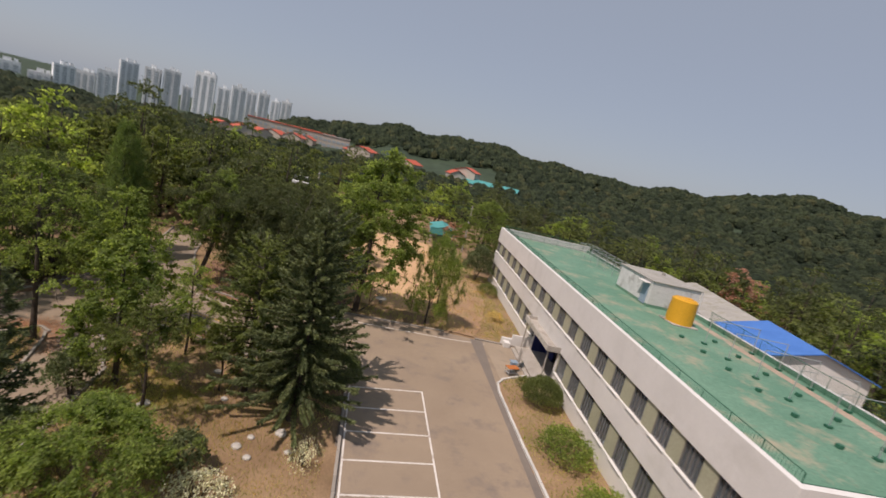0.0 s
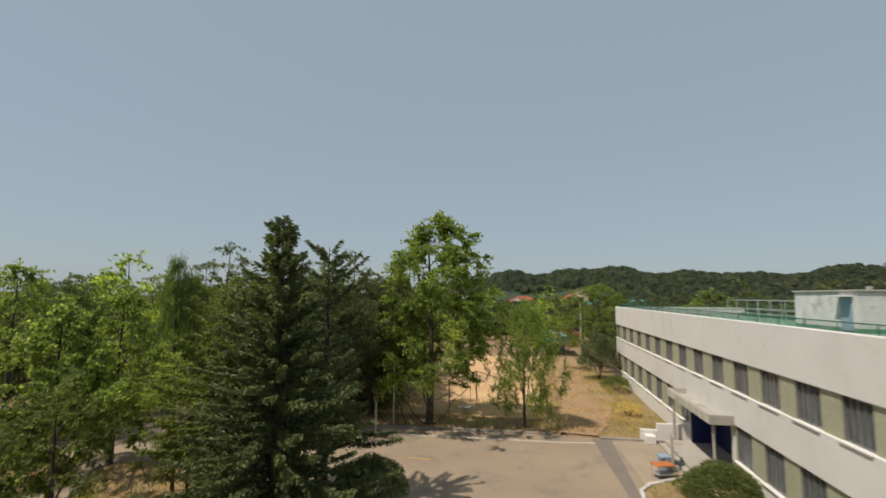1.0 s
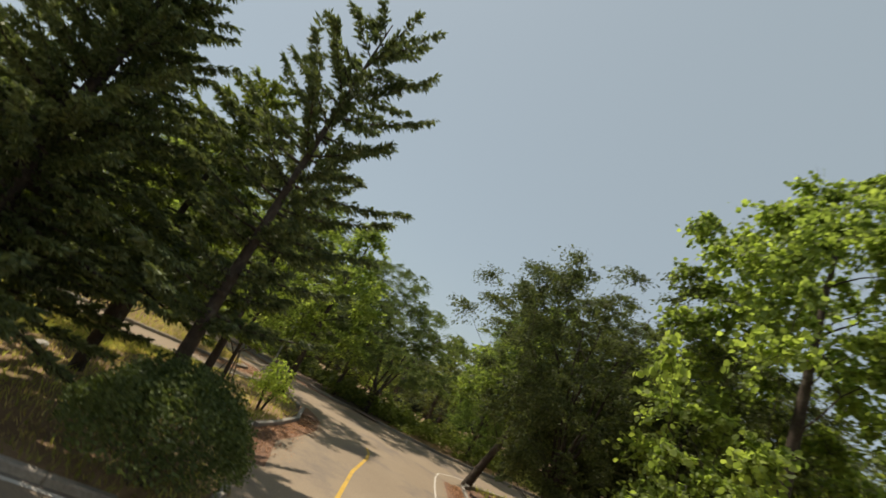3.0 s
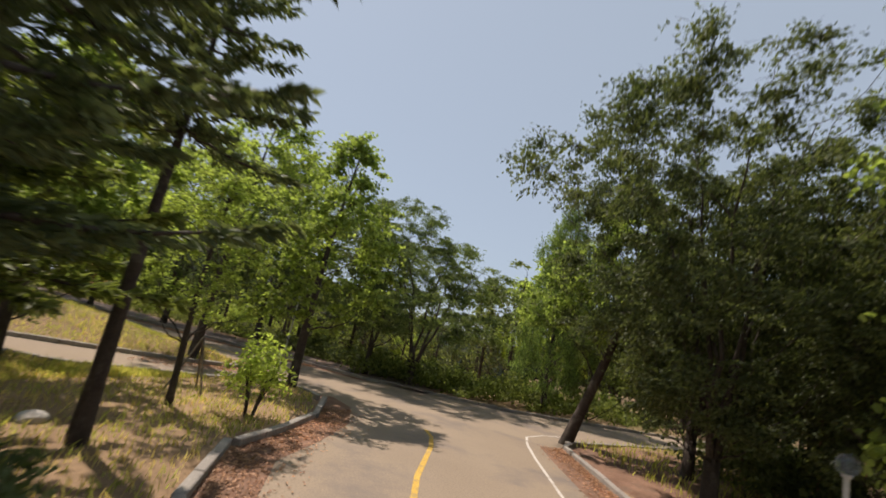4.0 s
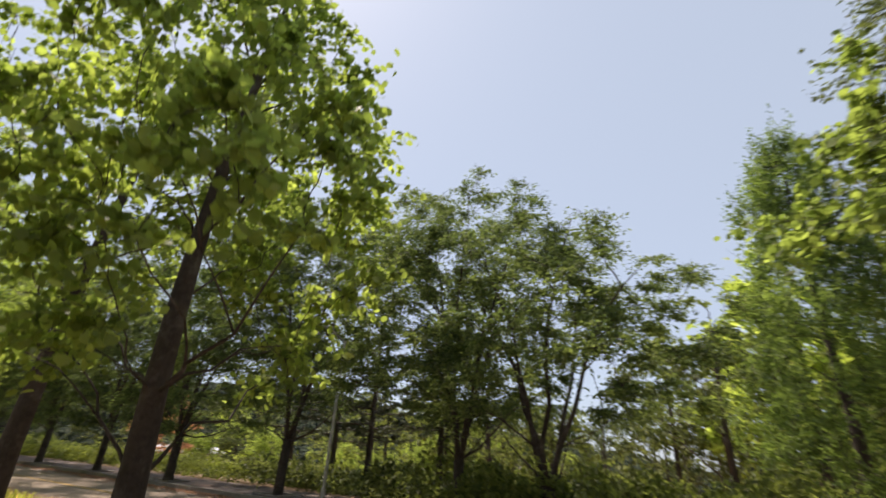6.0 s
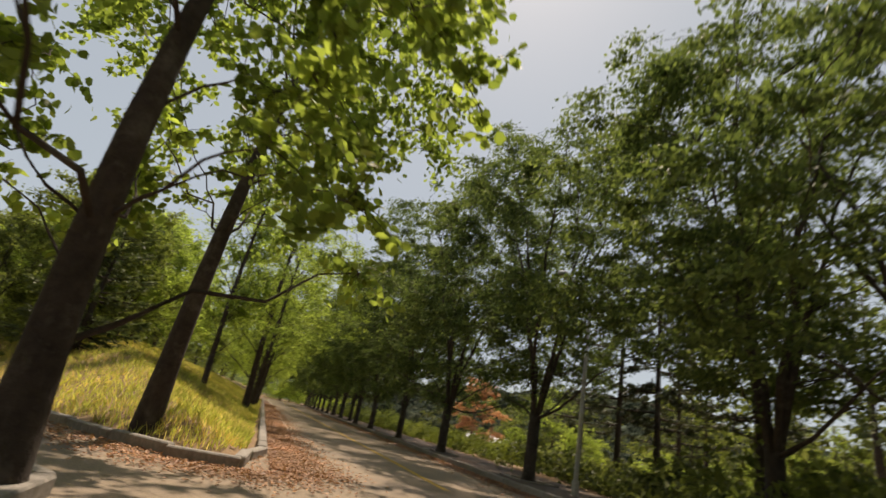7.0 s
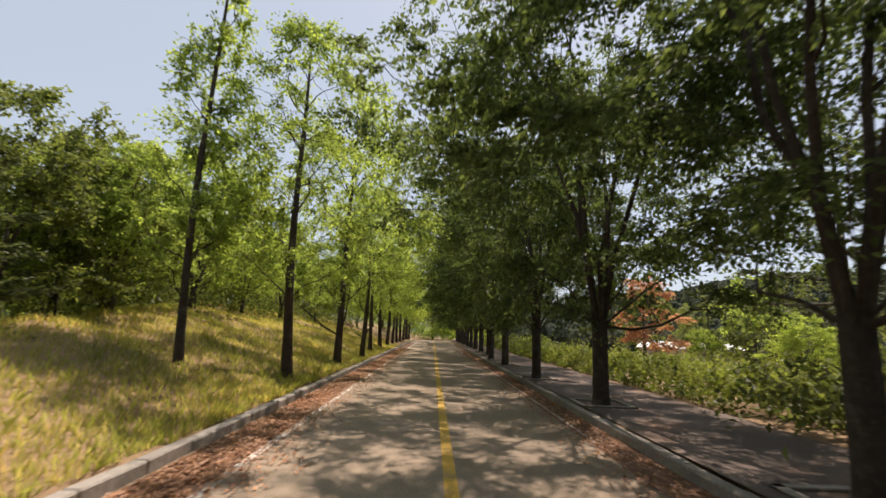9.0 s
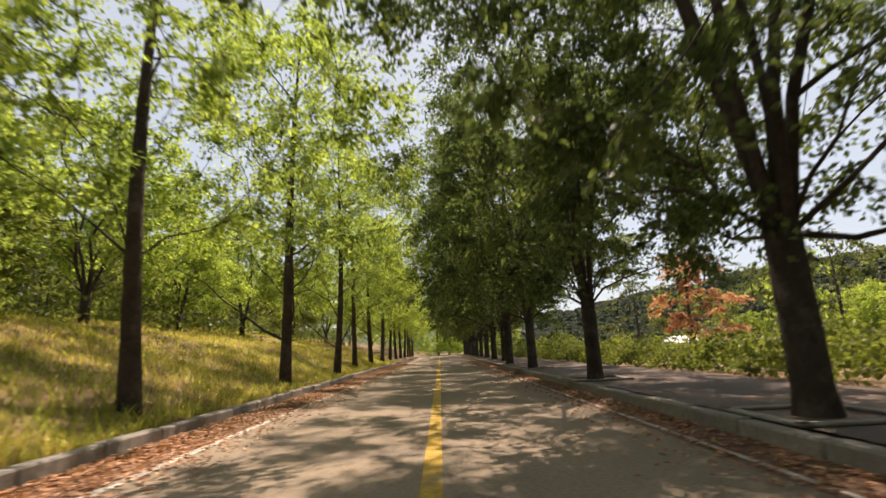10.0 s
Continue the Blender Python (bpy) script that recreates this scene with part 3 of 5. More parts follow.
def place(ob, x, y, turn=0.0, size=1.0, z=None):
    ob.matrix_world = pose(x, y, (ground_z(x, y) if z is None else z) - 0.02, 0, 0, turn) @ Matrix.Scale(size, 4)
    return ob


def again(ob, x, y, turn=0.0, size=1.0, z=None, label=""):
    ob2 = copy_thing(ob, pose(x, y, (ground_z(x, y) if z is None else z) - 0.02, 0, 0, turn))
    ob2.scale = (size, size, size)
    if label:
        tagged(ob2, label)
    return ob2


# trees round the car park
place(leafy_tree("plane_tree", "tall leafy plane tree with twin trunk beside the car park kerb", 15.3, 2.6, 4.8, OVOID, L_PLANE, 0.16, 240, 185, 0.88, 0.24, seed=11, hollow=0.35, bend=0.25, up=0.5, shift=(0.8, 0.3), lobed=True, slim=0.85), -1.7, 42.1, 20)
place(leafy_tree("ginkgo_tree", "young ginkgo with several upright shoots at the car park edge", 8.2, 1.4, 2.6, DOME, L_LIGHT, 0.11, 170, 170, 0.5, 0.10, seed=12, stems=5, fork=1.6, hollow=0.3, flat=2.0, droop=-0.35), 5.0, 42.3)
place(fir_tree("fir_tree", "tall dark fir with boughs to the ground in dry grass", 11.9, 3.7, 1.7, seed=21, trunk_r=0.24, arms=12, sparse=3.4, whorl=0.40, taper=1.05, spray=0.22, rag=0.42), -3.15, 23.45)
place(fir_tree("fir_tree", "slender fir with open ragged top behind a taller fir", 11.2, 2.7, 2.8, seed=22, trunk_r=0.17, sparse=2.9, rag=0.5, whorl=0.6, taper=0.5, spray=0.23, droop=0.05), -3.3, 27.8)
place(fir_tree("fir_tree", "middle-sized fir with bare lower trunk by the island kerb", 8.8, 1.8, 5.2, seed=25, trunk_r=0.13, sparse=2.5, rag=0.4, whorl=0.5, taper=0.55, spray=0.22), -7.5, 28.0)
place(fir_tree("fir_tree", "young fir among low trees on the island", 8.6, 1.8, 0.8, seed=26, trunk_r=0.12, sparse=2.6, rag=0.4, spray=0.23), -13.0, 16.6)
place(leafy_tree("young_tree", "small dark-leaved tree with a bare thin trunk on dry ground", 4.2, 1.9, 1.5, DOME, L_MID, 0.10, 44, 130, 0.45, 0.06, seed=13, hollow=0.2), -7.6, 25.0)
place(leafy_tree("young_tree", "leafy young tree with slanting trunk on dry grass", 6.0, 2.2, 2.2, DOME, L_MID, 0.10, 64, 150, 0.55, 0.09, seed=15, hollow=0.2), -10.2, 21.9)
place(leafy_tree("young_tree", "thin young tree with yellow-green leaves on dry grass", 6.4, 2.0, 1.6, OVOID, L_LIGHT, 0.085, 70, 150, 0.5, 0.075, seed=14, hollow=0.2), -10.95, 28.35)
place(fir_tree("larch_tree", "lighter green larch beside dark firs", 7.4, 2.3, 1.9, L_HEDGE, seed=16, trunk_r=0.12, sparse=2.9, arms=8, taper=0.6, spray=0.21, rag=0.4), -6.3, 25.4, size=1.25)
place(leafy_tree("spreading_tree", "low spreading leafy tree on dry grass", 4.2, 0.9, 3.6, DOME, L_LIGHT, 0.13, 140, 200, 0.7, 0.13, seed=18, hollow=0.3, up=1.0), -9.2, 15.4)
# added tree, set where its shadow falls on the island grass
place(leafy_tree("plane_tree", "broad bright plane tree added to shade dry grass on the island", 10.6, 2.6, 3.2, OVOID, L_PLANE, 0.16, 130, 150, 0.78, 0.18, seed=19, hollow=0.35, up=0.5, lobed=True, slim=0.85), -12.7, 24.0, size=0.8)
# junction
place(leafy_tree("plane_tree", "tall plane tree with dark trunk at the avenue corner", 10.4, 4.1, 3.5, OVOID, L_PLANE, 0.115, 120, 120, 0.7, 0.165, lean=(-0.3, 0.4), seed=31, hollow=0.25, bend=0.14, up=0.4, shift=(-0.5, 0.6), lobed=True, slim=0.85), -19.0, 27.0)
place(leafy_tree("plane_tree", "leafy plane tree with dark trunk at the island tip", 9.4, 1.9, 2.6, OVOID, L_PLANE, 0.125, 110, 130, 0.7, 0.16, lobed=True, slim=0.85, seed=30, lean=(0.2, 0.3), hollow=0.3, bend=0.2, up=0.4), -16.75, 30.75)
place(leafy_tree("plane_tree", "plane tree with flared trunk at the road fork", 10.6, 4.1, 2.7, OVOID, L_PLANE, 0.13, 100, 140, 0.72, 0.2, seed=32, trunk=[(0, 0, 0), (0.3, 0.4, 1.5), (0.75, 0.95, 4.0), (1.1, 1.35, 6.5), (1.2, 1.5, 9.9)], hollow=0.35, up=0.4, shift=(-0.4, -0.4), lobed=True, slim=0.85), -15.75, 40.95)
place(leafy_tree("pagoda_tree", "wide dark multi-stemmed tree at the end of the junction", 8.3, 2.6, 4.7, DOME, L_ZELKOVA, 0.11, 175, 240, 0.8, 0.2, stems=5, fork=1.0, seed=33, hollow=0.5, flat=0.4), -24.6, 36.6)
L_POPLAR = leaf_material("poplar_leaves", (0.08, 0.125, 0.045), (0.17, 0.235, 0.085), 0.5)
place(leafy_tree("poplar_tree", "columnar poplar with upright shoots", 11.8, 0.7, 2.7, CONE, L_POPLAR, 0.10, 300, 190, 0.5, 0.16, seed=34, flat=2.2, hollow=0.45, droop=-0.3), -24.3, 44.4)
place(leafy_tree("poplar_tree", "columnar poplar among darker trees", 10.4, 0.8, 2.5, CONE, L_MID, 0.11, 140, 150, 0.48, 0.14, seed=35, flat=2.0, droop=-0.3), -25.0, 47.6)
big_dark = place(leafy_tree("zelkova_tree", "large dark multi-stemmed zelkova shading the road edge", 10.4, 1.9, 4.3, FAN, L_DARK, 0.11, 290, 320, 0.8, 0.2, stems=7, fork=1.3, seed=36, hollow=0.3, flat=0.6, droop=0.35, shift=(1.4, -0.7)), -9.0, 40.9)
again(big_dark, -6.6, 43.4, 110, 0.85)
again(big_dark, -12.6, 43.6, 200, 0.95)
again(big_dark, -8.6, 47.0, 290, 1.0)
# avenue
zel = [leafy_tree("zelkova_tree", "dark vase-shaped zelkova rising from the avenue pavement", 11.2, (3.0, 2.0, 2.2)[k], 4.6, VASE, L_ZELKOVA, 0.11, 240, 260, 0.8, 0.17, stems=6, fork=1.8, droop=0.45, wide=0.95, seed=41 + k, hollow=0.15, flat=0.55, group="avenue zelkovas") for k in range(3)]
zel_far = leafy_tree("zelkova_tree", "dark vase-shaped zelkova farther along the avenue", 10.7, 2.0, 4.8, VASE, L_ZELKOVA, 0.2, 170, 95, 0.9, 0.19, stems=5, fork=1.6, droop=0.4, seed=45, hollow=0.3, flat=0.55, group="avenue zelkovas")
ZEL_AT = [(-28.9, 28.1), (-31.9, 22.4), (-34.75, 17.2), (-38.0, 11.5), (-40.6, 7.0)] + [avenue(22.9 + 5.3 * k, -3.9 - 0.02 * k) for k in range(1, 11)] + [avenue(-8.2, -4.3)]
for k, (x, y) in enumerate(ZEL_AT):
    (place if k < 3 or k == 6 else again)(zel_far if 5 < k < 15 else zel[k % 3], x, y, 70 * k, 0.88 if k == 15 else 1.0 + 0.06 * math.sin(k * 2.1), z=0.12)
mapl = [leafy_tree("maple_tree", "light green avenue tree with slim dark trunk in dry grass", 10.2, 2.8, 3.4, OVOID, L_LIGHT, 0.11, 125, 165, 0.8, 0.13, seed=51 + k, hollow=0.3, lean=(0.25, 0.2), group="avenue maples") for k in range(3)]
LT_AT = [(-26.3, 16.7), (-29.55, 11.4), (-32.6, 6.5)] + [avenue(19.4 + 5.6 * k, 3.95) for k in range(1, 11)]
for k, (x, y) in enumerate(LT_AT):
    (place if k < 3 else again)(mapl[k % 3], x, y, 95 * k, 1.0 + 0.08 * math.sin(k * 1.7))
place(leafy_tree("ginkgo_tree", "slim young ginkgo with open shoots on the grass bank", 10.6, 1.8, 1.5, SPIRE, L_LIGHT, 0.10, 80, 120, 0.42, 0.09, seed=55, flat=1.4, hollow=0.2), -23.6, 18.4)
bank = [leafy_tree("maple_tree", "round leafy tree on the grassy bank", 6.2, 1.3, 2.9, DOME, L_MID if k else L_LIGHT, 0.13, 110, 180, 0.78, 0.13, stems=4, fork=0.9, seed=56 + k, group="bank trees") for k in range(2)]
BANK_AT = [(-22.0, 12.9), (-19.6, 14.6), (-20.4, 11.0), (-17.6, 16.2), (-17.9, 8.6), (-21.6, 10.2), (-24.6, 6.0), (-19.0, 3.2), (-27.4, 1.6), (-22.6, 0.5), (-30.6, -3.2), (-26.0, -4.8), (-18.6, -4.0), (-34.6, -8.6), (-30.0, -11.4), (-24.0, -11.0), (-38.6, -14.0), (-34.0, -18.0), (-43.0, -20.5), (-28.0, -18.0), (-39.0, -25.0), (-20.0, -14.0)]
for k, (x, y) in enumerate(BANK_AT):
    (place if k < 2 else again)(bank[k % 2], x, y, 50 * k, (0.82 if k < 4 else 0.95) + 0.2 * math.sin(k * 1.3))
place(fir_tree("spruce_tree", "small dark spruce on the grassy bank", 4.2, 1.8, 0.4, seed=58, trunk_r=0.1, spray=0.2, sparse=2.6), -19.6, 18.7)
pine = fir_tree("pine_tree", "open dark pine beyond the avenue pavement", 9.2, 2.3, 2.6, L_PINE, seed=61, trunk_r=0.12, whorl=0.85, arms=5, droop=0.05, sparse=1.15, taper=0.35, rag=0.5, spray=0.26)
place(pine, *avenue(-0.9, -8.8))
again(pine, *avenue(-5.5, -7.4), 80, 0.95)
again(pine, *avenue(2.0, -9.6), 250, 1.05)
again(pine, *avenue(8.0, -12.2), 20, 1.1)
again(pine, *avenue(4.0, -14.5), 130, 1.0)

place(leafy_tree("red_maple", "pale red-leaved maple in the valley behind the hedge", 6.6, 1.2, 2.7, LAYER, L_RED, 0.17, 80, 110, 0.7, 0.12, seed=62, flat=0.4), -55.0, 7.2, size=1.1)
for k, (s, n) in enumerate(((6, -24), (11, -30), (17, -26), (23, -33), (30, -28), (38, -25), (14, -40), (28, -44), (2, -34))):
    again(bank[0], *avenue(s, n), 40 * k, 0.7 + 0.15 * math.sin(k * 2.0), label="light green tree in the valley beyond the avenue")
# beyond the building
place(leafy_tree("willow_tree", "pale yellow-green willow beyond the long building", 9.8, 1.4, 3.0, DOME, L_LIGHT, 0.3, 70, 70, 0.9, 0.2, seed=75, droop=0.9), 41.0, 66.8)
place(leafy_tree("red_maple", "dull red maple in the woods beyond the long building", 10.6, 2.0, 3.4, DOME, L_RED, 0.3, 70, 60, 1.0, 0.2, seed=76), 48.0, 58.0)
# by the building
place(leafy_tree("maple_tree", "broad leafy tree behind the end of the building", 10.8, 2.5, 5.0, DOME, L_PLANE, 0.2, 150, 150, 1.0, 0.2, seed=71, flat=0.45, up=1.0), 14.2, 71.5)
place(leafy_tree("red_maple", "red-brown maple beside the sports ground", 4.8, 1.5, 2.0, DOME, L_RED, 0.16, 50, 80, 0.55, 0.1, seed=72), 11.2, 84.0)
place(shrub("juniper", "dense round juniper against the white wall", 2.1, 2.1, 4.8, L_FIR, 0.14, 12000, 73, 0.1), 12.9, 63.4)

L_BOX = leaf_material("box_leaves", (0.05, 0.075, 0.028), (0.115, 0.15, 0.06), 0.3)
place(shrub("clipped_bush", "dark clipped globe bush at the kerb corner", 1.6, 1.55, 2.0, L_BOX, 0.08, 17000, 81, 0.05), -1.45, 28.45)
place(shrub("clipped_bush", "round clipped bush in the bed below the building", 1.5, 1.5, 2.1, L_MID, 0.10, 11000, 82, 0.04), 13.2, 30.3)
place(shrub("spreading_shrub", "loose spreading green shrub in the bed", 1.6, 2.1, 1.5, L_LIGHT, 0.15, 3200, 83, 0.14), 13.0, 24.2)
place(shrub("spreading_shrub", "loose grassy shrub in the bed below the windows", 1.7, 2.4, 1.4, L_LIGHT, 0.16, 3200, 84, 0.16), 13.4, 18.6)
place(shrub("spreading_shrub", "small round shrub by the entrance wall", 0.7, 0.7, 0.9, L_MID, 0.10, 900, 85, 0.1), 12.6, 32.6)
place(shrub("spreading_shrub", "low green shrub beside the wall", 1.3, 1.6, 1.4, L_MID, 0.12, 2600, 86, 0.1), 13.6, 57.0)
place(shrub("spreading_shrub", "dry shrub beside the entrance", 0.9, 0.9, 1.0, GRASS_DRY, 0.12, 900, 87, 0.15), 12.8, 47.4)
place(shrub("bright_bush", "bright yellow-green bush at the island kerb", 0.75, 0.75, 1.8, L_LIGHT, 0.12, 1300, 88, 0.2, open_=0.3), -11.2, 30.0)
place(shrub("dark_bush", "low dark conifer bush on dry grass", 1.1, 1.1, 2.3, L_FIR, 0.15, 3600, 89, 0.2), -14.0, 22.6)
place(shrub("white_blossom_bush", "white-flowering bush on dry ground", 1.3, 1.2, 1.2, L_WHITE, 0.11, 1400, 90, 0.2), -5.3, 16.6)
place(shrub("white_blossom_bush", "straggling white-flowering bush near the car park", 0.8, 1.3, 0.9, L_WHITE, 0.09, 700, 91, 0.25, open_=0.3), -1.8, 20.0)
place(shrub("dark_bush", "small conical evergreen on dry ground", 0.9, 0.9, 1.9, L_FIR, 0.15, 1800, 92, 0.1), -6.6, 18.4)


def grass(name, label, spots, mat, height, width, seed):
    """Grass blades standing on the ground at the spots given."""
    rng = np.random.default_rng(seed)
    k = len(spots)
    z = slopes(spots[:, 0], spots[:, 1]) - 0.02
    q = rng.uniform(0, 6.28, k)
    h = height * rng.uniform(0.45, 1.3, k)
    lean = rng.normal(size=(k, 2)) * 0.35 * h[:, None]
    base = np.stack([spots[:, 0], spots[:, 1], z], 1)
    w = np.stack([np.cos(q), np.sin(q), np.zeros(k)], 1) * width
    tip = base + np.stack([lean[:, 0], lean[:, 1], h], 1)
    mid = base + np.stack([lean[:, 0] * 0.3, lean[:, 1] * 0.3, h * 0.55], 1)
    v = np.stack([base - w, base + w, mid + w * 0.8, tip, mid - w * 0.8], 1).reshape(-1, 3)
    me = bpy.data.meshes.new(name)
    me.from_pydata(v.tolist(), [], np.arange(5 * k).reshape(-1, 5).tolist())
    me.materials.append(mat)
    return tagged(new(name, me), label, "grass", kind="stuff")


def scatter(count, x0, x1, y0, y1, seed, clear=0.15, tuft=0.0):
    """Spots off the asphalt, gathered into tufts."""
    rng = np.random.default_rng(seed)
    p = np.stack([rng.uniform(x0, x1, count), rng.uniform(y0, y1, count)], 1)
    keep = wobble(p[:, 0], p[:, 1], 0.8, seed) + 0.6 * wobble(p[:, 0], p[:, 1], 2.4, seed + 1) > rng.uniform(-1.2, 0.5, count)
    p = p[keep]
    return p[~inside(p[:, 0], p[:, 1], OUTLINE) & (distance_to(p[:, 0], p[:, 1], OUTLINE) > clear)]


def bank_spots(count, seed, s0, s1, n0, n1):
    rng = np.random.default_rng(seed)
    s = s0 + (s1 - s0) * rng.uniform(0, 1, count) ** 1.4
    n = n0 + (n1 - n0) * rng.uniform(0, 1, count) ** 1.5
    p = np.stack([ROAD_O[0] + s * ROAD_D[0] + n * ROAD_N[0], ROAD_O[1] + s * ROAD_D[1] + n * ROAD_N[1]], 1)
    keep = wobble(p[:, 0], p[:, 1], 0.7, seed) + 0.7 * wobble(p[:, 0], p[:, 1], 2.1, seed + 1) > rng.uniform(-1.5, 0.5, count)
    p = p[keep]
    return p[~inside(p[:, 0], p[:, 1], OUTLINE) & (distance_to(p[:, 0], p[:, 1], OUTLINE) > 0.25)]


grass("dry_grass", "tall dry yellow grass on the bank", bank_spots(80000, 101, -8, 45, 3.4, 20), GRASS_DRY, 0.15, 0.008, 1)
grass("green_grass", "green tufts among dry grass on the bank", bank_spots(110000, 102, -8, 40, 3.4, 17), GRASS_GREEN, 0.17, 0.008, 2)
grass("dry_grass", "short dry grass on the planted island", scatter(17000, -16.5, -0.8, 15, 31.5, 103), GRASS_DRY, 0.15, 0.010, 3)
grass("green_grass", "thin green grass on the planted island", scatter(20000, -16.5, -0.8, 14, 31.5, 104), GRASS_GREEN, 0.16, 0.011, 4)
grass("dry_grass", "dry tufts along the dirt path", scatter(16000, 5.5, 13.5, 41.5, 75, 107), GRASS_DRY, 0.2, 0.014, 7)
grass("green_grass", "weeds under the trees along the road", scatter(6000, -18, 8, 41, 50, 105), GRASS_GREEN, 0.3, 0.014, 5)
grass("green_grass", "grass in the bed below the building", scatter(14000, 10.8, 15.0, 10, 66, 106), GRASS_GREEN, 0.2, 0.014, 6)


def undergrowth(line, wide, high, count, seed, mat, label):
    """Bushes and rank growth along a run of points."""
    global RNG
    RNG = rng = np.random.default_rng(seed)
    pts = np.array(line, float)
    t = rng.uniform(0, len(pts) - 1, count)
    x = np.interp(t, range(len(pts)), pts[:, 0]) + rng.normal(size=count) * wide
    y = np.interp(t, range(len(pts)), pts[:, 1]) + rng.normal(size=count) * wide
    keep = ~inside(x, y, OUTLINE) & (distance_to(x, y, OUTLINE) > 0.35)
    x, y = x[keep], y[keep]
    top = high * np.clip(0.6 + 0.5 * wobble(x, y, 0.9, seed) + 0.3 * wobble(x, y, 2.3, seed + 2), 0.12, 1.4)
    z = slopes(x, y) + top * rng.uniform(0.02, 1, len(x)) ** 0.6
    ob = blade_object("undergrowth", blades(np.stack([x, y, z], 1), 0.2, 0.13, 0.7), mat)
    return tagged(ob, label, "undergrowth", kind="stuff")


undergrowth([(-25.2, 34.0), (-25.6, 38.0), (-25.0, 42.0), (-26.4, 47.0), (-28.0, 54.0)], 1.3, 1.7, 16000, 161, L_MID, "bushes and weeds behind the junction kerb")
undergrowth([(-6.0, 46.0), (-10.0, 46.0), (-14.0, 47.5), (-16.0, 53.0), (-18.0, 60.0)], 1.2, 1.8, 14000, 162, L_DARK, "dark undergrowth below the roadside trees")
undergrowth([avenue(2, -14), avenue(14, -17), avenue(30, -20), avenue(44, -18)], 3.5, 1.4, 15000, 163, L_HEDGE, "light green scrub in the valley beyond the pavement")
# hedge growth continued in dark leaves, standing in for the shade of the pines
undergrowth([avenue(-12, -7.6), avenue(-8, -7.9), avenue(-3, -8.0), avenue(4.5, -8.2)], 0.9, 1.25, 19000, 165, L_DARK, "undergrowth below the pines with their shade in its leaf colour")
undergrowth([avenue(26, -8.6), avenue(34, -8.6), avenue(45, -8.4), avenue(64, -8.2)], 0.9, 1.6, 15000, 166, L_MID, "tall bushes behind the avenue pavement")
undergrowth([avenue(84, -9), avenue(85, -3), avenue(85, 3), avenue(83, 10)], 1.2, 3.2, 9000, 167, L_LIGHT, "sunlit bushes closing the far end of the avenue")
undergrowth([avenue(0, 15), avenue(14, 14), avenue(30, 13), avenue(50, 11)], 2.0, 1.5, 12000, 164, L_MID, "bushes along the top of the bank")


def hedge():
    """Rank low growth along the far side of the avenue pavement."""
    rng = np.random.default_rng(111)
    k = 26000
    s, n = rng.uniform(4.5, 58, k), -6.3 - 2.6 * rng.uniform(0, 1, k) ** 1.3
    p = np.stack([ROAD_O[0] + s * ROAD_D[0] + n * ROAD_N[0], ROAD_O[1] + s * ROAD_D[1] + n * ROAD_N[1]], 1)
    top = (0.75 + 0.35 * wobble(p[:, 0], p[:, 1], 1.1, 4) + 0.25 * wobble(p[:, 0], p[:, 1], 3.1, 2)) * np.clip((-6.15 - n) / 0.7, 0.25, 1)
    z = slopes(p[:, 0], p[:, 1]) + top * rng.uniform(0.05, 1, k) ** 0.55
    global RNG
    RNG = rng
    ob = blade_object("hedge", blades(np.stack([p[:, 0], p[:, 1], z], 1), 0.13, 0.09, 0.8), L_HEDGE)
    return tagged(ob, "rank green undergrowth along the pavement", "hedge", kind="stuff")


hedge()


def fallen_leaves():
    rng = np.random.default_rng(121)
    k = 26000
    s = -6 + 43 * rng.uniform(0, 1, k) ** 1.4
    n = np.where(rng.uniform(size=k) < 0.78, 3.0 - np.abs(rng.normal(size=k)) * 0.5, -2.95 + np.abs(rng.normal(size=k)) * 0.45)
    p = np.stack([ROAD_O[0] + s * ROAD_D[0] + n * ROAD_N[0], ROAD_O[1] + s * ROAD_D[1] + n * ROAD_N[1]], 1)
    j = 3500
    t = rng.uniform(0, 1, j)
    line = np.array([(-6.4, 29.8), (-8.6, 29.9), (-10.6, 30.8), (-12.9, 31.6), (-14.6, 31.8)])
    q = np.stack([np.interp(t * 4, range(5), line[:, 0]), np.interp(t * 4, range(5), line[:, 1]) + np.abs(rng.normal(size=j)) * 0.5], 1)
    line2 = np.array([(-6.4, 40.1), (-9.0, 38.8), (-12.4, 39.7), (-14.6, 40.3)])
    q2 = np.stack([np.interp(t * 3, range(4), line2[:, 0]), np.interp(t * 3, range(4), line2[:, 1]) - np.abs(rng.normal(size=j)) * 0.4], 1)
    line3 = np.array([(-17.3, 25.4), (-18.5, 27.5), (-19.3, 28.9), (-20.4, 29.0), (-22.0, 26.4)])
    q3 = np.stack([np.interp(t * 4, range(5), line3[:, 0]) + rng.normal(size=j) * 0.45, np.interp(t * 4, range(5), line3[:, 1]) + np.abs(rng.normal(size=j)) * 0.55], 1)
    p = np.concatenate([p, q, q2, q3])
    p = p[inside(p[:, 0], p[:, 1], OUTLINE)]
    global RNG
    RNG = rng
    c = np.concatenate([p, rng.uniform(0.012, 0.035, (len(p), 1))], 1)
    ob = blade_object("fallen_leaves", blades(c, 0.068, 0.045, 7.0, 0.15), L_DRY)
    return tagged(ob, "brown fallen leaves drifted along the gutters", "leaves", kind="stuff")


fallen_leaves()

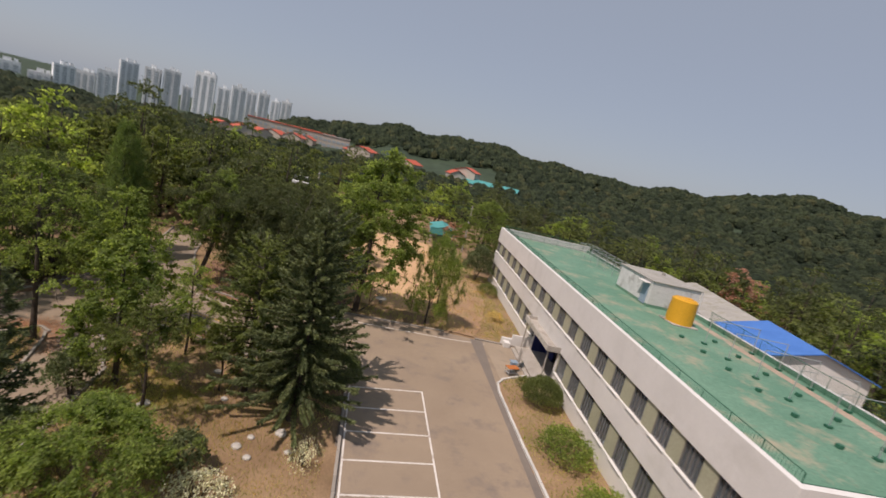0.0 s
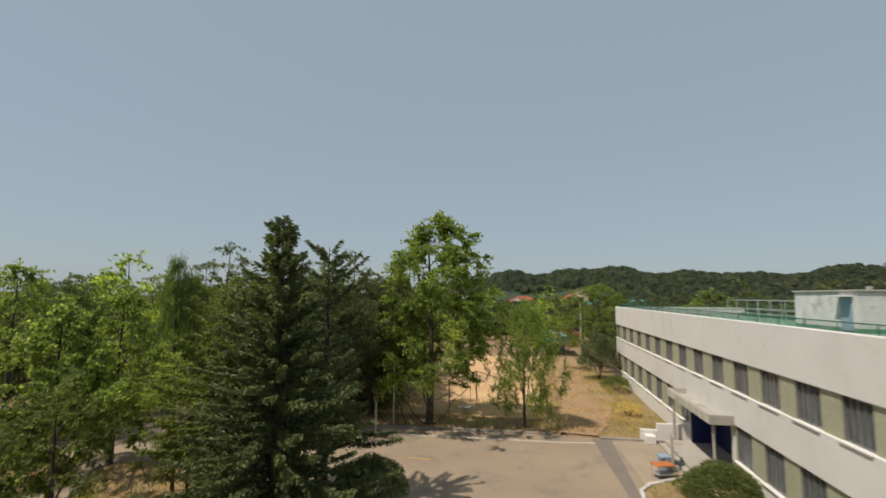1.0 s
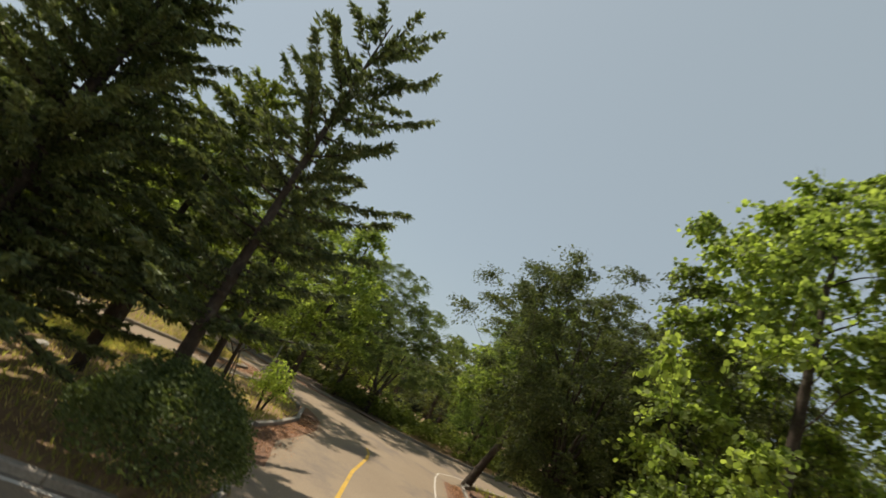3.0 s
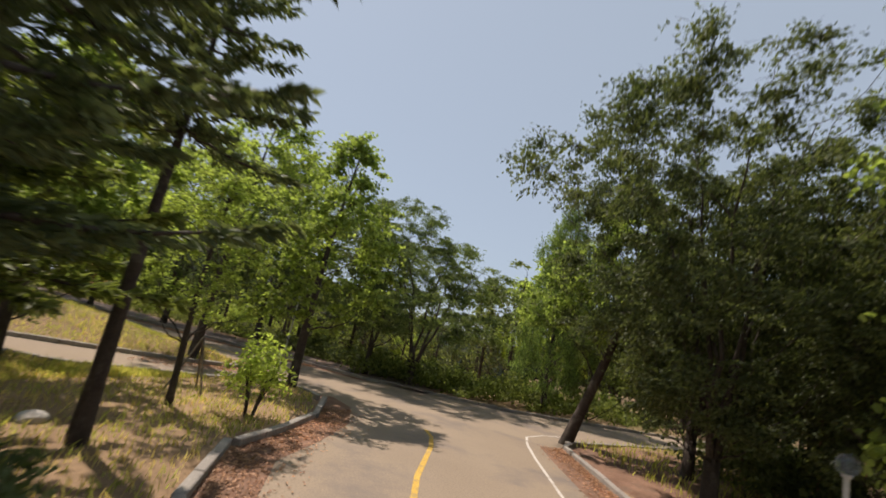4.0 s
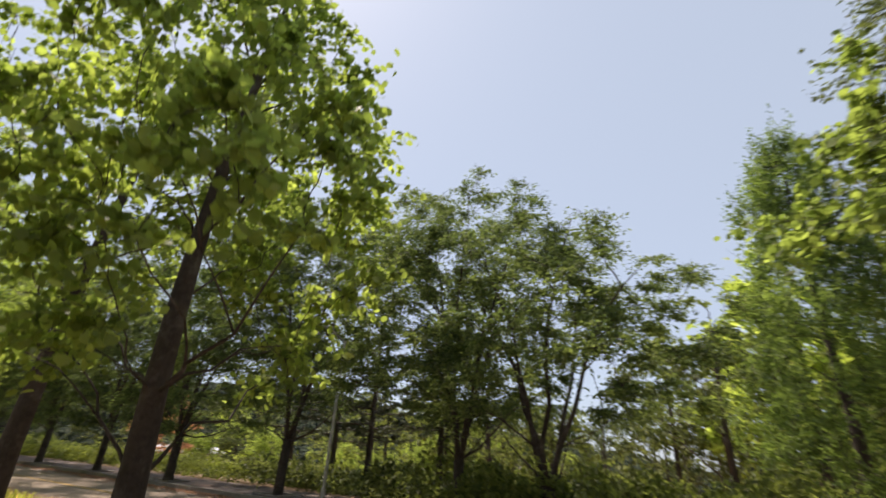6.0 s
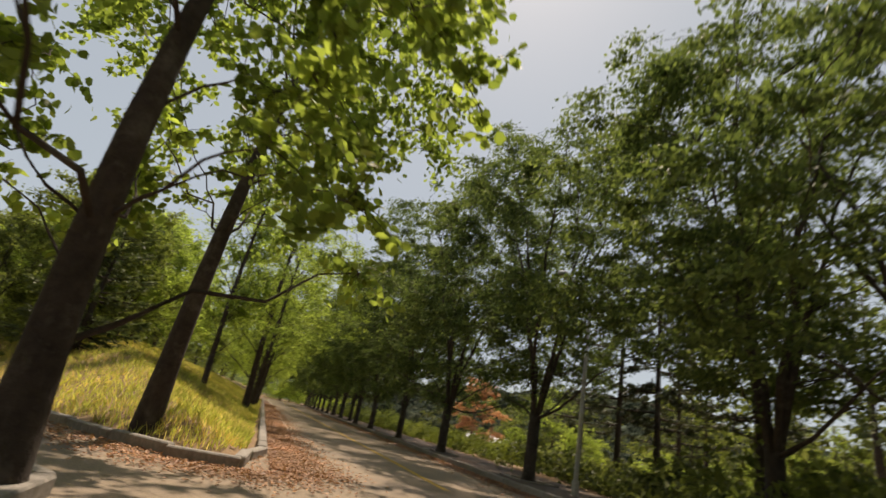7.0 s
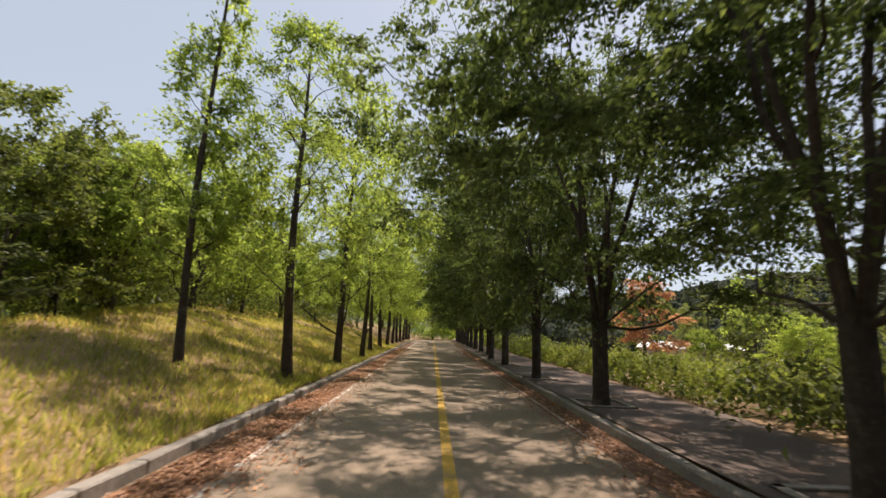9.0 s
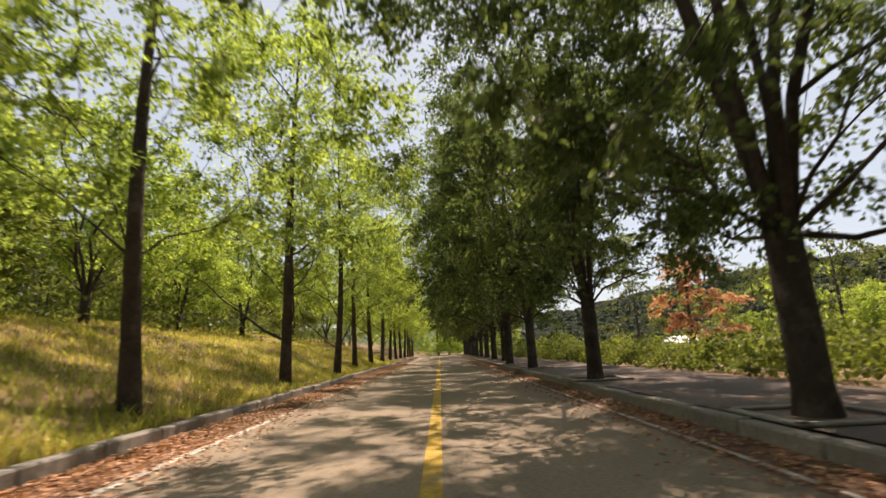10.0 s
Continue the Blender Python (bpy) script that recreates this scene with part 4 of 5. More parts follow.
# woods farther off
def wood_kinds():
    kinds = []
    for k, (leaf, prof, h, r, flat) in enumerate(((L_MID, DOME, 9.5, 4.0, 0.6), (L_DARK, DOME, 10.5, 3.8, 0.6), (L_LIGHT, OVOID, 9.0, 3.2, 0.7), (L_DARK, OVOID, 11.5, 3.4, 0.7), (L_MID, LAYER, 8.5, 3.2, 0.35))):
        kinds.append(leafy_tree("woodland_tree", ("green leafy woodland tree", "dark leafy woodland tree", "light green woodland tree", "tall dark woodland tree", "layered pine in the woods")[k],
                                h, 1.8, r, prof, leaf, 0.36, 48, 42, 1.3, 0.18, seed=131 + k, flat=flat, up=0.9, hollow=0.5, group="woodland trees"))
    return kinds


def woods():
    kinds = wood_kinds()
    rng = np.random.default_rng(141)
    used = set()
    areas = [(-40, -22, 46, 78, 34), (-22, -13, 50, 66, 12), (-13, -6, 49, 62, 9), (-70, -40, 28, 80, 32), (-60, 12, 80, 130, 42), (34, 75, 5, 60, 20), (42, 60, 20, 66, 30), (30, 80, 60, 130, 22), (12, 34, 82, 130, 18),
             (-110, -76, 12, 60, 18), (-96, -66, -12, 20, 12), (-26, -4, -44, -14, 16), (-48, -22, -70, -22, 20), (50, 100, -30, 60, 12)]
    for x0, x1, y0, y1, count in areas:
        done = []
        tries = 0
        while len(done) < count and tries < count * 12:
            tries += 1
            x, y = rng.uniform(x0, x1), rng.uniform(y0, y1)
            if any((x - a) ** 2 + (y - b) ** 2 < 11 for a, b in done):
                continue
            px, py = np.array([x]), np.array([y])
            if inside(px, py, OUTLINE)[0] or distance_to(px, py, OUTLINE)[0] < 3.2 or (28 < x < 43.5 and 22 < y < 66) or math.hypot(x + 27, y - 48) < 8:
                continue
            done.append((x, y))
            k = int(rng.integers(0, 5))
            size, turn = rng.uniform(0.75, 1.2) * (1.2 if x0 == -40 else 1.0), rng.uniform(0, 360)
            if k in used:
                again(kinds[k], x, y, turn, size)
            else:
                used.add(k)
                place(kinds[k], x, y, turn, size)


woods()
closing = leafy_tree("maple_tree", "broad tree closing the far end of the avenue", 9.5, 1.4, 4.2, DOME, L_LIGHT, 0.3, 60, 64, 1.2, 0.18, seed=171, group="avenue end trees")
for k, (s, n) in enumerate(((86, 0), (88, -5), (88, 5), (92, -2), (80, 9), (80, -10), (92, 10), (74, 10))):
    (again if k else place)(closing, *avenue(s, n), 60 * k, 1.0 + 0.1 * math.sin(k))


def far_woods():
    """Tree tops covering the slopes too far off to tell one from the next."""
    rng = np.random.default_rng(151)
    k = 17000
    az = np.radians(rng.uniform(-62, 132, k))
    r = 122 + 533 * rng.uniform(0, 1, k) ** 1.3
    clear = ~((np.degrees(az) > -11) & (np.degrees(az) < 21) & (r > 236) & (r < 345))
    az, r = az[clear], r[clear]
    k = len(r)
    x, y = -r * np.sin(az), r * np.cos(az)
    z = slopes(x, y)
    rad = rng.uniform(1.9, 3.2, k) * (1 + r / 900)
    h = rng.uniform(3.6, 5.4, k) * (1 + r / 1500)
    v, f = [], []
    rings = ((1.0, 0.15), (0.95, 0.5), (0.55, 0.85))
    for i in range(k):
        s0 = len(v)
        q0 = rng.uniform(0, 6.28)
        for rr, hh in rings:
            for a in range(6):
                q = q0 + a * math.pi / 3
                j = rad[i] * rr * rng.uniform(0.75, 1.2)
                v.append((x[i] + j * math.cos(q), y[i] + j * math.sin(q), z[i] + h[i] * hh * rng.uniform(0.88, 1.1)))
        v.append((x[i], y[i], z[i] + h[i]))
        for b in range(2):
            for a in range(6):
                p, n = s0 + b * 6 + a, s0 + b * 6 + (a + 1) % 6
                f.append((p, n, n + 6, p + 6))
        for a in range(6):
            f.append((s0 + 12 + a, s0 + 12 + (a + 1) % 6, s0 + 18))
    m, nodes, links, bsdf = material("far_tree_tops")
    geo = nodes.new("ShaderNodeNewGeometry")
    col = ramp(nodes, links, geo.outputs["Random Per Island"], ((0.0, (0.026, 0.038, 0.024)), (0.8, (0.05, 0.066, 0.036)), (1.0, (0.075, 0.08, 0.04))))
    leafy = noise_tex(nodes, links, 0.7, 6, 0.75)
    # shade in the canopy hollows painted into the colour, following the bump noise
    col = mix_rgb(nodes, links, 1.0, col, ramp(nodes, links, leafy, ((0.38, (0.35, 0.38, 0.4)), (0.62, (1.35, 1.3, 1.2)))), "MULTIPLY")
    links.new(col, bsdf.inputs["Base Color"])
    bsdf.inputs["Roughness"].default_value, bsdf.inputs["Specular IOR Level"].default_value = 0.9, 0.1
    b = nodes.new("ShaderNodeBump")
    b.inputs["Strength"].default_value, b.inputs["Distance"].default_value = 1.0, 1.2
    links.new(leafy, b.inputs["Height"])
    links.new(b.outputs[0], bsdf.inputs["Normal"])
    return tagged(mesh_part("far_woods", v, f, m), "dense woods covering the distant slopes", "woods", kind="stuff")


far_woods()

# ---- markings and surfaces ----
def strip(name, line, width, z, mat, label, category="road marking"):
    """A painted line along a run of points, worn through in places by its material."""
    v, f = [], []
    pts = [Vector((x, y, 0)) for x, y in line]
    for i, p in enumerate(pts):
        d = (pts[min(i + 1, len(pts) - 1)] - pts[max(i - 1, 0)]).normalized()
        s = Vector((-d.y, d.x, 0)) * width / 2
        v += [(p.x + s.x, p.y + s.y, z), (p.x - s.x, p.y - s.y, z)]
    for i in range(len(pts) - 1):
        f.append((2 * i, 2 * i + 1, 2 * i + 3, 2 * i + 2))
    return tagged(mesh_part(name, v, f, mat), label, category, kind="structure")


def smooth_line(line, step=0.5):
    out = []
    for (x0, y0), (x1, y1) in zip(line, line[1:]):
        k = max(1, int(math.hypot(x1 - x0, y1 - y0) / step))
        out += [(x0 + (x1 - x0) * i / k, y0 + (y1 - y0) * i / k) for i in range(k)]
    return out + [line[-1]]


for k in range(9):
    y = 29.24 - 2.5 * k
    strip("parking_line", [(-0.46 + 0.075 * k * 1.0, y - 0.95 + 0.03 * k), (4.43 + 0.16 * k, y)], 0.11, 0.005, PAINT_WHITE, "white line between parking bays")
strip("parking_line", [(4.43, 29.3), (5.07, 19.2), (5.85, 7.0)], 0.11, 0.007, PAINT_WHITE, "white line closing the row of parking bays")
strip("parking_line", [(-0.46, 28.4), (-0.1, 23.3), (0.27, 18.4), (0.9, 7.0)], 0.10, 0.007, PAINT_WHITE, "white line beside the gutter strip")
strip("edge_line", [(-4.0, 39.5), (1.5, 39.65), (7.2, 39.8), (10.6, 40.2), (13.6, 40.4)], 0.12, 0.005, PAINT_WHITE, "white edge line along the far side of the car park")
strip("edge_line", [(-6.2, 36.4), (-9.0, 37.0), (-12.4, 38.05), (-14.4, 38.75), (-15.8, 39.4), (-16.8, 40.6), (-17.6, 42.4)], 0.085, 0.005, PAINT_WORN, "white edge line curving into the branch road")
strip("edge_line", [avenue(s, 2.25) for s in range(-1, 75)], 0.11, 0.005, PAINT_WORN, "worn white edge line beside the leaf-filled gutter")
strip("edge_line", [avenue(s, -2.55) for s in range(2, 75)], 0.06, 0.005, PAINT_WORN, "faint white line by the pavement kerb")
for n0, n1 in ((2.3, 3.02), (-3.02, -2.45)):
    strip("leaf_litter", [avenue(s, (n0 + n1) / 2) for s in range(-2 if n0 > 0 else -9, 60)], n1 - n0, 0.004, LITTER, "reddish leaf litter filling the gutter", "leaf litter")
strip("leaf_litter", smooth_line([(-5.5, 30.15), (-8.6, 30.4), (-10.7, 31.3), (-12.8, 32.05), (-15.2, 32.3), (-16.6, 31.8)]), 0.95, 0.004, LITTER, "reddish leaf litter along the island kerb", "leaf litter")
strip("leaf_litter", smooth_line([(-6.6, 39.4), (-9.0, 38.2), (-12.4, 39.1), (-14.4, 39.7)]), 0.9, 0.004, LITTER, "leaf litter along the shaded road edge", "leaf litter")
strip("centre_line", [(-1.4, 35.2), (-0.2, 35.15)], 0.12, 0.005, PAINT_YELLOW, "short yellow dash on the car park")
strip("centre_line", smooth_line([(-4.0, 32.3), (-8.86, 33.62), (-11.67, 34.63), (-12.9, 34.95), (-13.8, 35.0)]), 0.125, 0.005, PAINT_YELLOW, "yellow centre line of the approach road")
strip("centre_line", [avenue(s, -0.2) for s in range(-5, 76)], 0.15, 0.005, PAINT_YELLOW, "worn yellow centre line of the avenue")
sheet("asphalt_strip", [(9.3, 41.0), (10.5, 40.8), (10.35, 31.6), (10.75, 20.5), (11.1, 0), (10.5, 0), (10.25, 21.0), (9.85, 31.5)], 0.006, PATCH, "darker asphalt strip along the kerb", "road patch")
sheet("gutter_strip", [(-0.25, 18.3), (0.2, 18.4), (-0.5, 28.3), (-0.78, 28.2)], 0.006, PATCH, "dark gutter strip between kerb and bays", "road patch")
sheet("entrance_apron", [(10.9, 33.4), (14.4, 35.4), (14.4, 40.9), (10.6, 40.9)], 0.008, APRON, "pale beige apron before the entrance", "pavement")
sheet("sports_court", [(-13.5, 44.2), (6.6, 44.6), (7.4, 82), (-9.5, 82)], 0.155, SAND, "dry sandy sports court", "court")
sheet("dirt_path", [(7.3, 41.5), (9.7, 41.2), (10.8, 44.0), (12.6, 52.0), (12.4, 60.0), (11.8, 82.0), (8.2, 82.0), (8.4, 60.0), (7.6, 46.0)], 0.15, TRACK, "dirt path with dry tufts beside the court", "path")
sheet("pavement", [avenue(-12, -3.28), avenue(END, -3.28), avenue(END, -6.1), avenue(-12, -6.1)], 0.135, PAVING, "worn brown pavement under the avenue trees", "pavement")


def kerb(line, label, limit=300, stone=1.0, width=0.17, top=0.15, skip=lambda x, y: False, mat=KERB):
    """Kerb stones end to end, each a piece; the far ones joined."""
    root = thing("kerb", label, "kerb", kind="structure")
    bm = box(bmesh.new(), -stone / 2 + 0.008, -width / 2, -0.12, stone / 2 - 0.008, width / 2, top, 0.018)
    me = bpy.data.meshes.new("kerb_stone")
    bm.to_mesh(me)
    bm.free()
    me.materials.append(mat)
    rng = random.Random(len(line))
    left, spots = 0.0, []
    for (x0, y0), (x1, y1) in zip(line, line[1:]):
        ln = math.hypot(x1 - x0, y1 - y0)
        t = left
        while t < ln:
            spots.append((x0 + (x1 - x0) * t / ln, y0 + (y1 - y0) * t / ln, math.degrees(math.atan2(y1 - y0, x1 - x0))))
            t += stone
        left = t - ln
    count = 0
    for x, y, turn in spots:
        if skip(x, y) or count >= limit:
            continue
        count += 1
        ob = new("kerb_stone", me)
        ob.parent = root
        ob.matrix_world = pose(x, y, rng.uniform(-0.012, 0.012), rng.uniform(-1, 1), rng.uniform(-0.6, 0.6), turn + rng.uniform(-0.8, 0.8))
    return root


kerb(KERB_EAST, "white-painted kerb along the bed below the building", skip=lambda x, y: y < 8, mat=KERB_WHITE)
kerb(KERB_FAR, "pale kerb along the far side of the car park", skip=lambda x, y: 7.3 < x < 9.7 or x > 13.9)
kerb(KERB_WEST, "weathered kerb along the shaded pavement", limit=75)
kerb(KERB_BANK[::-1], "weathered kerb below the grass bank", limit=130, skip=lambda x, y: y < 0 and x > -19)
kerb(KERB_ISLAND, "pale kerb round the planted island", skip=lambda x, y: y < 6)

# ---- office building ----
B_X, B_Y0, B_Y1, B_BACK, B_TOP, B_DECK = 15.1, 12.3, 65.1, 28.4, 8.05, 7.2
BAYS = [64.1 - 3.404 * i + 0.03 * i * i for i in range(18)]
BANDS = [(0.0, 1.3), (3.0, 4.62), (6.08, B_TOP)]
ROWS = [(1.3, 3.0), (4.62, 6.08)]


def office_building():
    b = thing("office_building", "long two-storey white building with olive panels and a green roof", "building", at=(0, 0, 0))
    for z0, z1 in BANDS:
        bm = bmesh.new()
        if z0 == 0.0:
            box(bm, B_X, 40.6, z0, B_X + 0.3, B_Y1, z1, 0.02)
            box(bm, B_X, B_Y0, z0, B_X + 0.3, 34.2, z1, 0.02)
        else:
            box(bm, B_X, B_Y0, z0, B_X + 0.3, B_Y1, z1, 0.02)
        part("wall_band", bm, WALL_WHITE, b)
    part("wall", solid(B_X + 0.3, B_Y1 - 0.3, 0, B_BACK, B_Y1, B_TOP), WALL_WHITE, b, "white end wall")
    bm = solid(B_X + 0.3, B_Y0, 0, B_BACK, B_Y0 + 0.3, B_TOP)
    part("wall", bm, WALL_WHITE, b, "white end wall")
    part("wall", solid(B_BACK - 0.3, B_Y0 + 0.3, 0, B_BACK, B_Y1 - 0.3, B_DECK + 0.35), WALL_WHITE, b)
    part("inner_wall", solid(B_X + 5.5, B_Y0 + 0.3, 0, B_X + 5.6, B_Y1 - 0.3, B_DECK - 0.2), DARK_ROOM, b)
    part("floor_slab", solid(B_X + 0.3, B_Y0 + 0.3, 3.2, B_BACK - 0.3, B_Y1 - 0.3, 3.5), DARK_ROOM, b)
    part("roof_deck", solid(B_X + 0.25, B_Y0 + 0.25, B_DECK - 0.2, B_BACK - 0.25, B_Y1 - 0.25, B_DECK), ROOF_GREEN, b, "worn green waterproof coating")
    part("roof_edge_strip", solid(26.5, B_Y0 + 0.6, B_DECK, 27.3, 38.0, B_DECK + 0.006), ROOF_WORN, b, "bare screed strip along the roof back")
    part("parapet_lining", solid(B_X + 0.305, B_Y0 + 0.3, B_DECK, B_X + 0.36, B_Y1 - 0.3, B_TOP - 0.1), ROOF_GREEN, b)
    part("parapet_lining", solid(B_BACK - 0.36, B_Y0 + 0.3, B_DECK, B_BACK - 0.305, B_Y1 - 0.3, B_DECK + 0.33), ROOF_GREEN, b)
    # windows and panels between them
    wins = {}
    for row, (z0, z1) in enumerate(ROWS):
        edges = []
        for i, y in enumerate(BAYS):
            w = 0.72 if i > 12 else 0.8
            if row == 0 and 33.6 < y < 41.2:
                continue
            edges.append((y - w, y + w))
        edges.sort()
        stops = [B_Y0 + 0.01] + [e for pair in edges for e in pair] + [B_Y1 - 0.01]
        for a, c in zip(stops[::2], stops[1::2]):
            if row == 0 and a < 37.4 < c:
                for p0, p1 in ((a, 34.2), (40.6, c)):
                    if p1 - p0 > 0.1:
                        part("wall_panel", solid(B_X + 0.1, p0, z0, B_X + 0.26, p1, z1), OLIVE, b)
                continue
            part("wall_panel", solid(B_X + 0.1, a, z0, B_X + 0.26, c, z1), OLIVE, b)
        for y0, y1 in edges:
            key = (round(y1 - y0, 2), row)
            win = thing("window", "aluminium sliding window with dark glass", "window")
            win.parent = b
            for tag in ("label", "category"):
                del win[tag]
            if key not in wins:
                w, h = y1 - y0, z1 - z0
                bm = bmesh.new()
                for f0, f1 in ((0, 0.06), (w * 0.27, w * 0.27 + 0.035), (w / 2 - 0.03, w / 2 + 0.03), (w * 0.73 - 0.035, w * 0.73), (w - 0.06, w)):
                    box(bm, 0, f0, 0, 0.09, f1, h)
                for g0, g1 in ((0, 0.06), (h - 0.06, h)):
                    box(bm, 0.01, 0.05, g0, 0.08, w - 0.05, g1)
                fr = part("window_frame", bm, WINDOW_FRAME)
                pa = part("pane", solid(0.04, 0.05, 0.05, 0.05, w / 2, h - 0.05), GLASS)
                pb = part("pane", solid(0.06, w / 2, 0.05, 0.07, w - 0.05, h - 0.05), GLASS)
                si = part("sill", solid(-0.2, -0.05, -0.05, 0.1, w + 0.05, 0.015, 0.01), WALL_WHITE)
                wins[key] = [o.data for o in (fr, pa, pb, si)]
                for o in (fr, pa, pb, si):
                    bpy.data.objects.remove(o)
            for nm, me in zip(("window_frame", "pane", "pane", "sill"), wins[key]):
                o = new(nm, me)
                o.parent = win
                if nm == "pane":
                    o.visible_shadow = False
            win.matrix_world = pose(B_X + 0.13, y0, z0)
    # small window in the near end wall
    part("end_window", solid(18.4, B_Y0 - 0.02, 4.6, 20.2, B_Y0 + 0.05, 6.0, 0.01), GLASS, b)
    # entrance
    e0, e1 = 34.2, 40.6
    # shade of the entrance recess is put into this wall's dark colour
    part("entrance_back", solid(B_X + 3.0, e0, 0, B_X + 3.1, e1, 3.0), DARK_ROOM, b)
    part("entrance_side", solid(B_X, e0 - 0.2, 0, B_X + 3.0, e0 + 0.05, 3.0), WALL_WHITE, b)
    part("entrance_side", solid(B_X, e1 - 0.2, 0, B_X + 3.0, e1 + 0.05, 3.0), WALL_WHITE, b)
    part("entrance_panel", solid(B_X + 0.02, e1 - 0.3, 0.3, B_X + 2.2, e1 - 0.22, 2.8), DARK_BLUE, b, "dark blue panel lining the entrance")
    part("entrance_panel", solid(B_X + 1.4, 38.3, 0.3, B_X + 1.5, 40.3, 2.8), DARK_BLUE, b, "dark blue panel by the doors")
    for y in (34.6, 35.8, 37.0):
        part("door_leaf", solid(B_X + 2.2, y, 0.3, B_X + 2.26, y + 1.1, 2.5, 0.02), GLASS, b)
        part("door_frame", solid(B_X + 2.18, y - 0.08, 0.3, B_X + 2.28, y, 2.6), WINDOW_FRAME, b)
    part("entrance_floor", solid(13.6, e0, 0, B_X + 3.0, e1, 0.3, 0.02), CONCRETE, b)
    part("step", solid(13.25, e0 + 0.2, 0, 13.6, e1 - 0.2, 0.15, 0.02), CONCRETE, b)
    bm = solid(14.0, 33.8, 2.95, B_X + 0.0, 41.0, 3.1, 0.02)
    box(bm, 14.0, 33.8, 3.1, 14.12, 41.0, 3.42)
    box(bm, 14.12, 33.8, 3.1, B_X, 33.92, 3.42)
    box(bm, 14.12, 40.88, 3.1, B_X, 41.0, 3.42)
    part("canopy", bm, CONCRETE, b, "flat weathered concrete canopy with a low upstand")
    part("canopy_fascia", solid(13.96, 34.0, 2.98, 14.0, 40.8, 3.38), STAINED, b, "peeling stained fascia")
    for y in (34.1, 40.7):
        part("column", tube(bmesh.new(), (14.25, y, 0.3), (14.25, y, 2.95), 0.07, sides=14), CONCRETE, b)
    # stepped side wall by the entrance
    bm = solid(13.3, 41.05, 0, 15.1, 41.25, 1.15, 0.03)
    box(bm, 12.3, 41.05, 0, 13.3, 41.25, 0.75, 0.03)
    box(bm, 12.5, 40.4, 0, 13.1, 41.05, 0.5, 0.03)
    part("side_wall", bm, WALL_WHITE, b)
    return b


office_building()


def roof_rail(x0, y0, x1, y1, height, label, z=B_DECK, gap=0.16, mat=None):
    """A steel railing with upright bars."""
    mat = mat or GREEN_PAINT
    root = thing("roof_railing", label, "railing")
    ln = math.hypot(x1 - x0, y1 - y0)
    turn = math.degrees(math.atan2(y1 - y0, x1 - x0))
    for h in (0.12, height):
        part("rail", tube(bmesh.new(), (0, 0, h), (ln, 0, h), 0.022, sides=6), mat, root)
    k = int(ln / gap)
    bar = None
    bars = bmesh.new()
    for i in range(k + 1):
        x = ln * i / k
        if i % 12 == 0:
            part("post", tube(bmesh.new(), (x, 0, 0), (x, 0, height + 0.02), 0.025, sides=6), mat, root)
        else:
            tube(bars, (x, 0, 0.12), (x, 0, height), 0.009, sides=4, caps=False)
    part("bar_infill", bars, mat, root)
    root.matrix_world = pose(x0, y0, z, 0, 0, turn)
    return root


roof_rail(B_X + 0.5, B_Y0 + 0.5, B_X + 0.5, B_Y1 - 0.5, 1.15, "thin green steel railing along the roof front")
roof_rail(B_X + 0.5, B_Y0 + 0.5, B_X + 6.5, B_Y0 + 0.5, 0.75, "low green lattice railing at the roof end", gap=0.1)
roof_rail(B_BACK - 0.5, B_Y0 + 0.5, B_BACK - 0.5, 36.0, 1.2, "dark green railing along the roof back")
roof_rail(B_BACK - 0.5, 46.0, B_BACK - 0.5, B_Y1 - 0.5, 1.2, "dark green railing along the far roof back")
roof_rail(B_X + 0.5, B_Y1 - 0.5, B_BACK - 0.5, B_Y1 - 0.5, 1.2, "dark green railing at the far roof end")


def roof_hut():
    h = thing("roof_hut", "small rooftop stair hut with peeling white paint", "hut", at=(23.4, 38.2, B_DECK))
    part("wall", solid(0, 0, 0, 4.6, 6.4, 2.3, 0.02), WORN_WHITE, h)
    part("roof", solid(-0.1, -0.1, 2.3, 4.7, 6.5, 2.42, 0.02), GREY_ROOF, h)
    part("skirting", solid(-0.02, -0.02, 0, 4.62, 6.42, 0.25), ROOF_GREEN, h)
    d = part("door", solid(-0.06, 0.5, 0.1, 0.02, 1.5, 1.95, 0.01), BLUE_DOOR, h, "blue-grey steel door")
    part("door_handle", solid(-0.1, 1.3, 0.95, -0.06, 1.38, 1.08, 0.008), STEEL, d)
    part("door_canopy", solid(-0.6, 0.35, 2.02, 0.0, 1.65, 2.1, 0.01), WALL_WHITE, h)
    part("vent_cap", tube(bmesh.new(), (3.2, 4.2, 2.42), (3.2, 4.2, 2.7), 0.18, sides=10), GREY_ROOF, h)
    part("drain_pipe", tube(bmesh.new(), (4.68, -0.1, 0), (4.68, -0.1, 2.4), 0.06, sides=8), WORN_WHITE, h)


roof_hut()


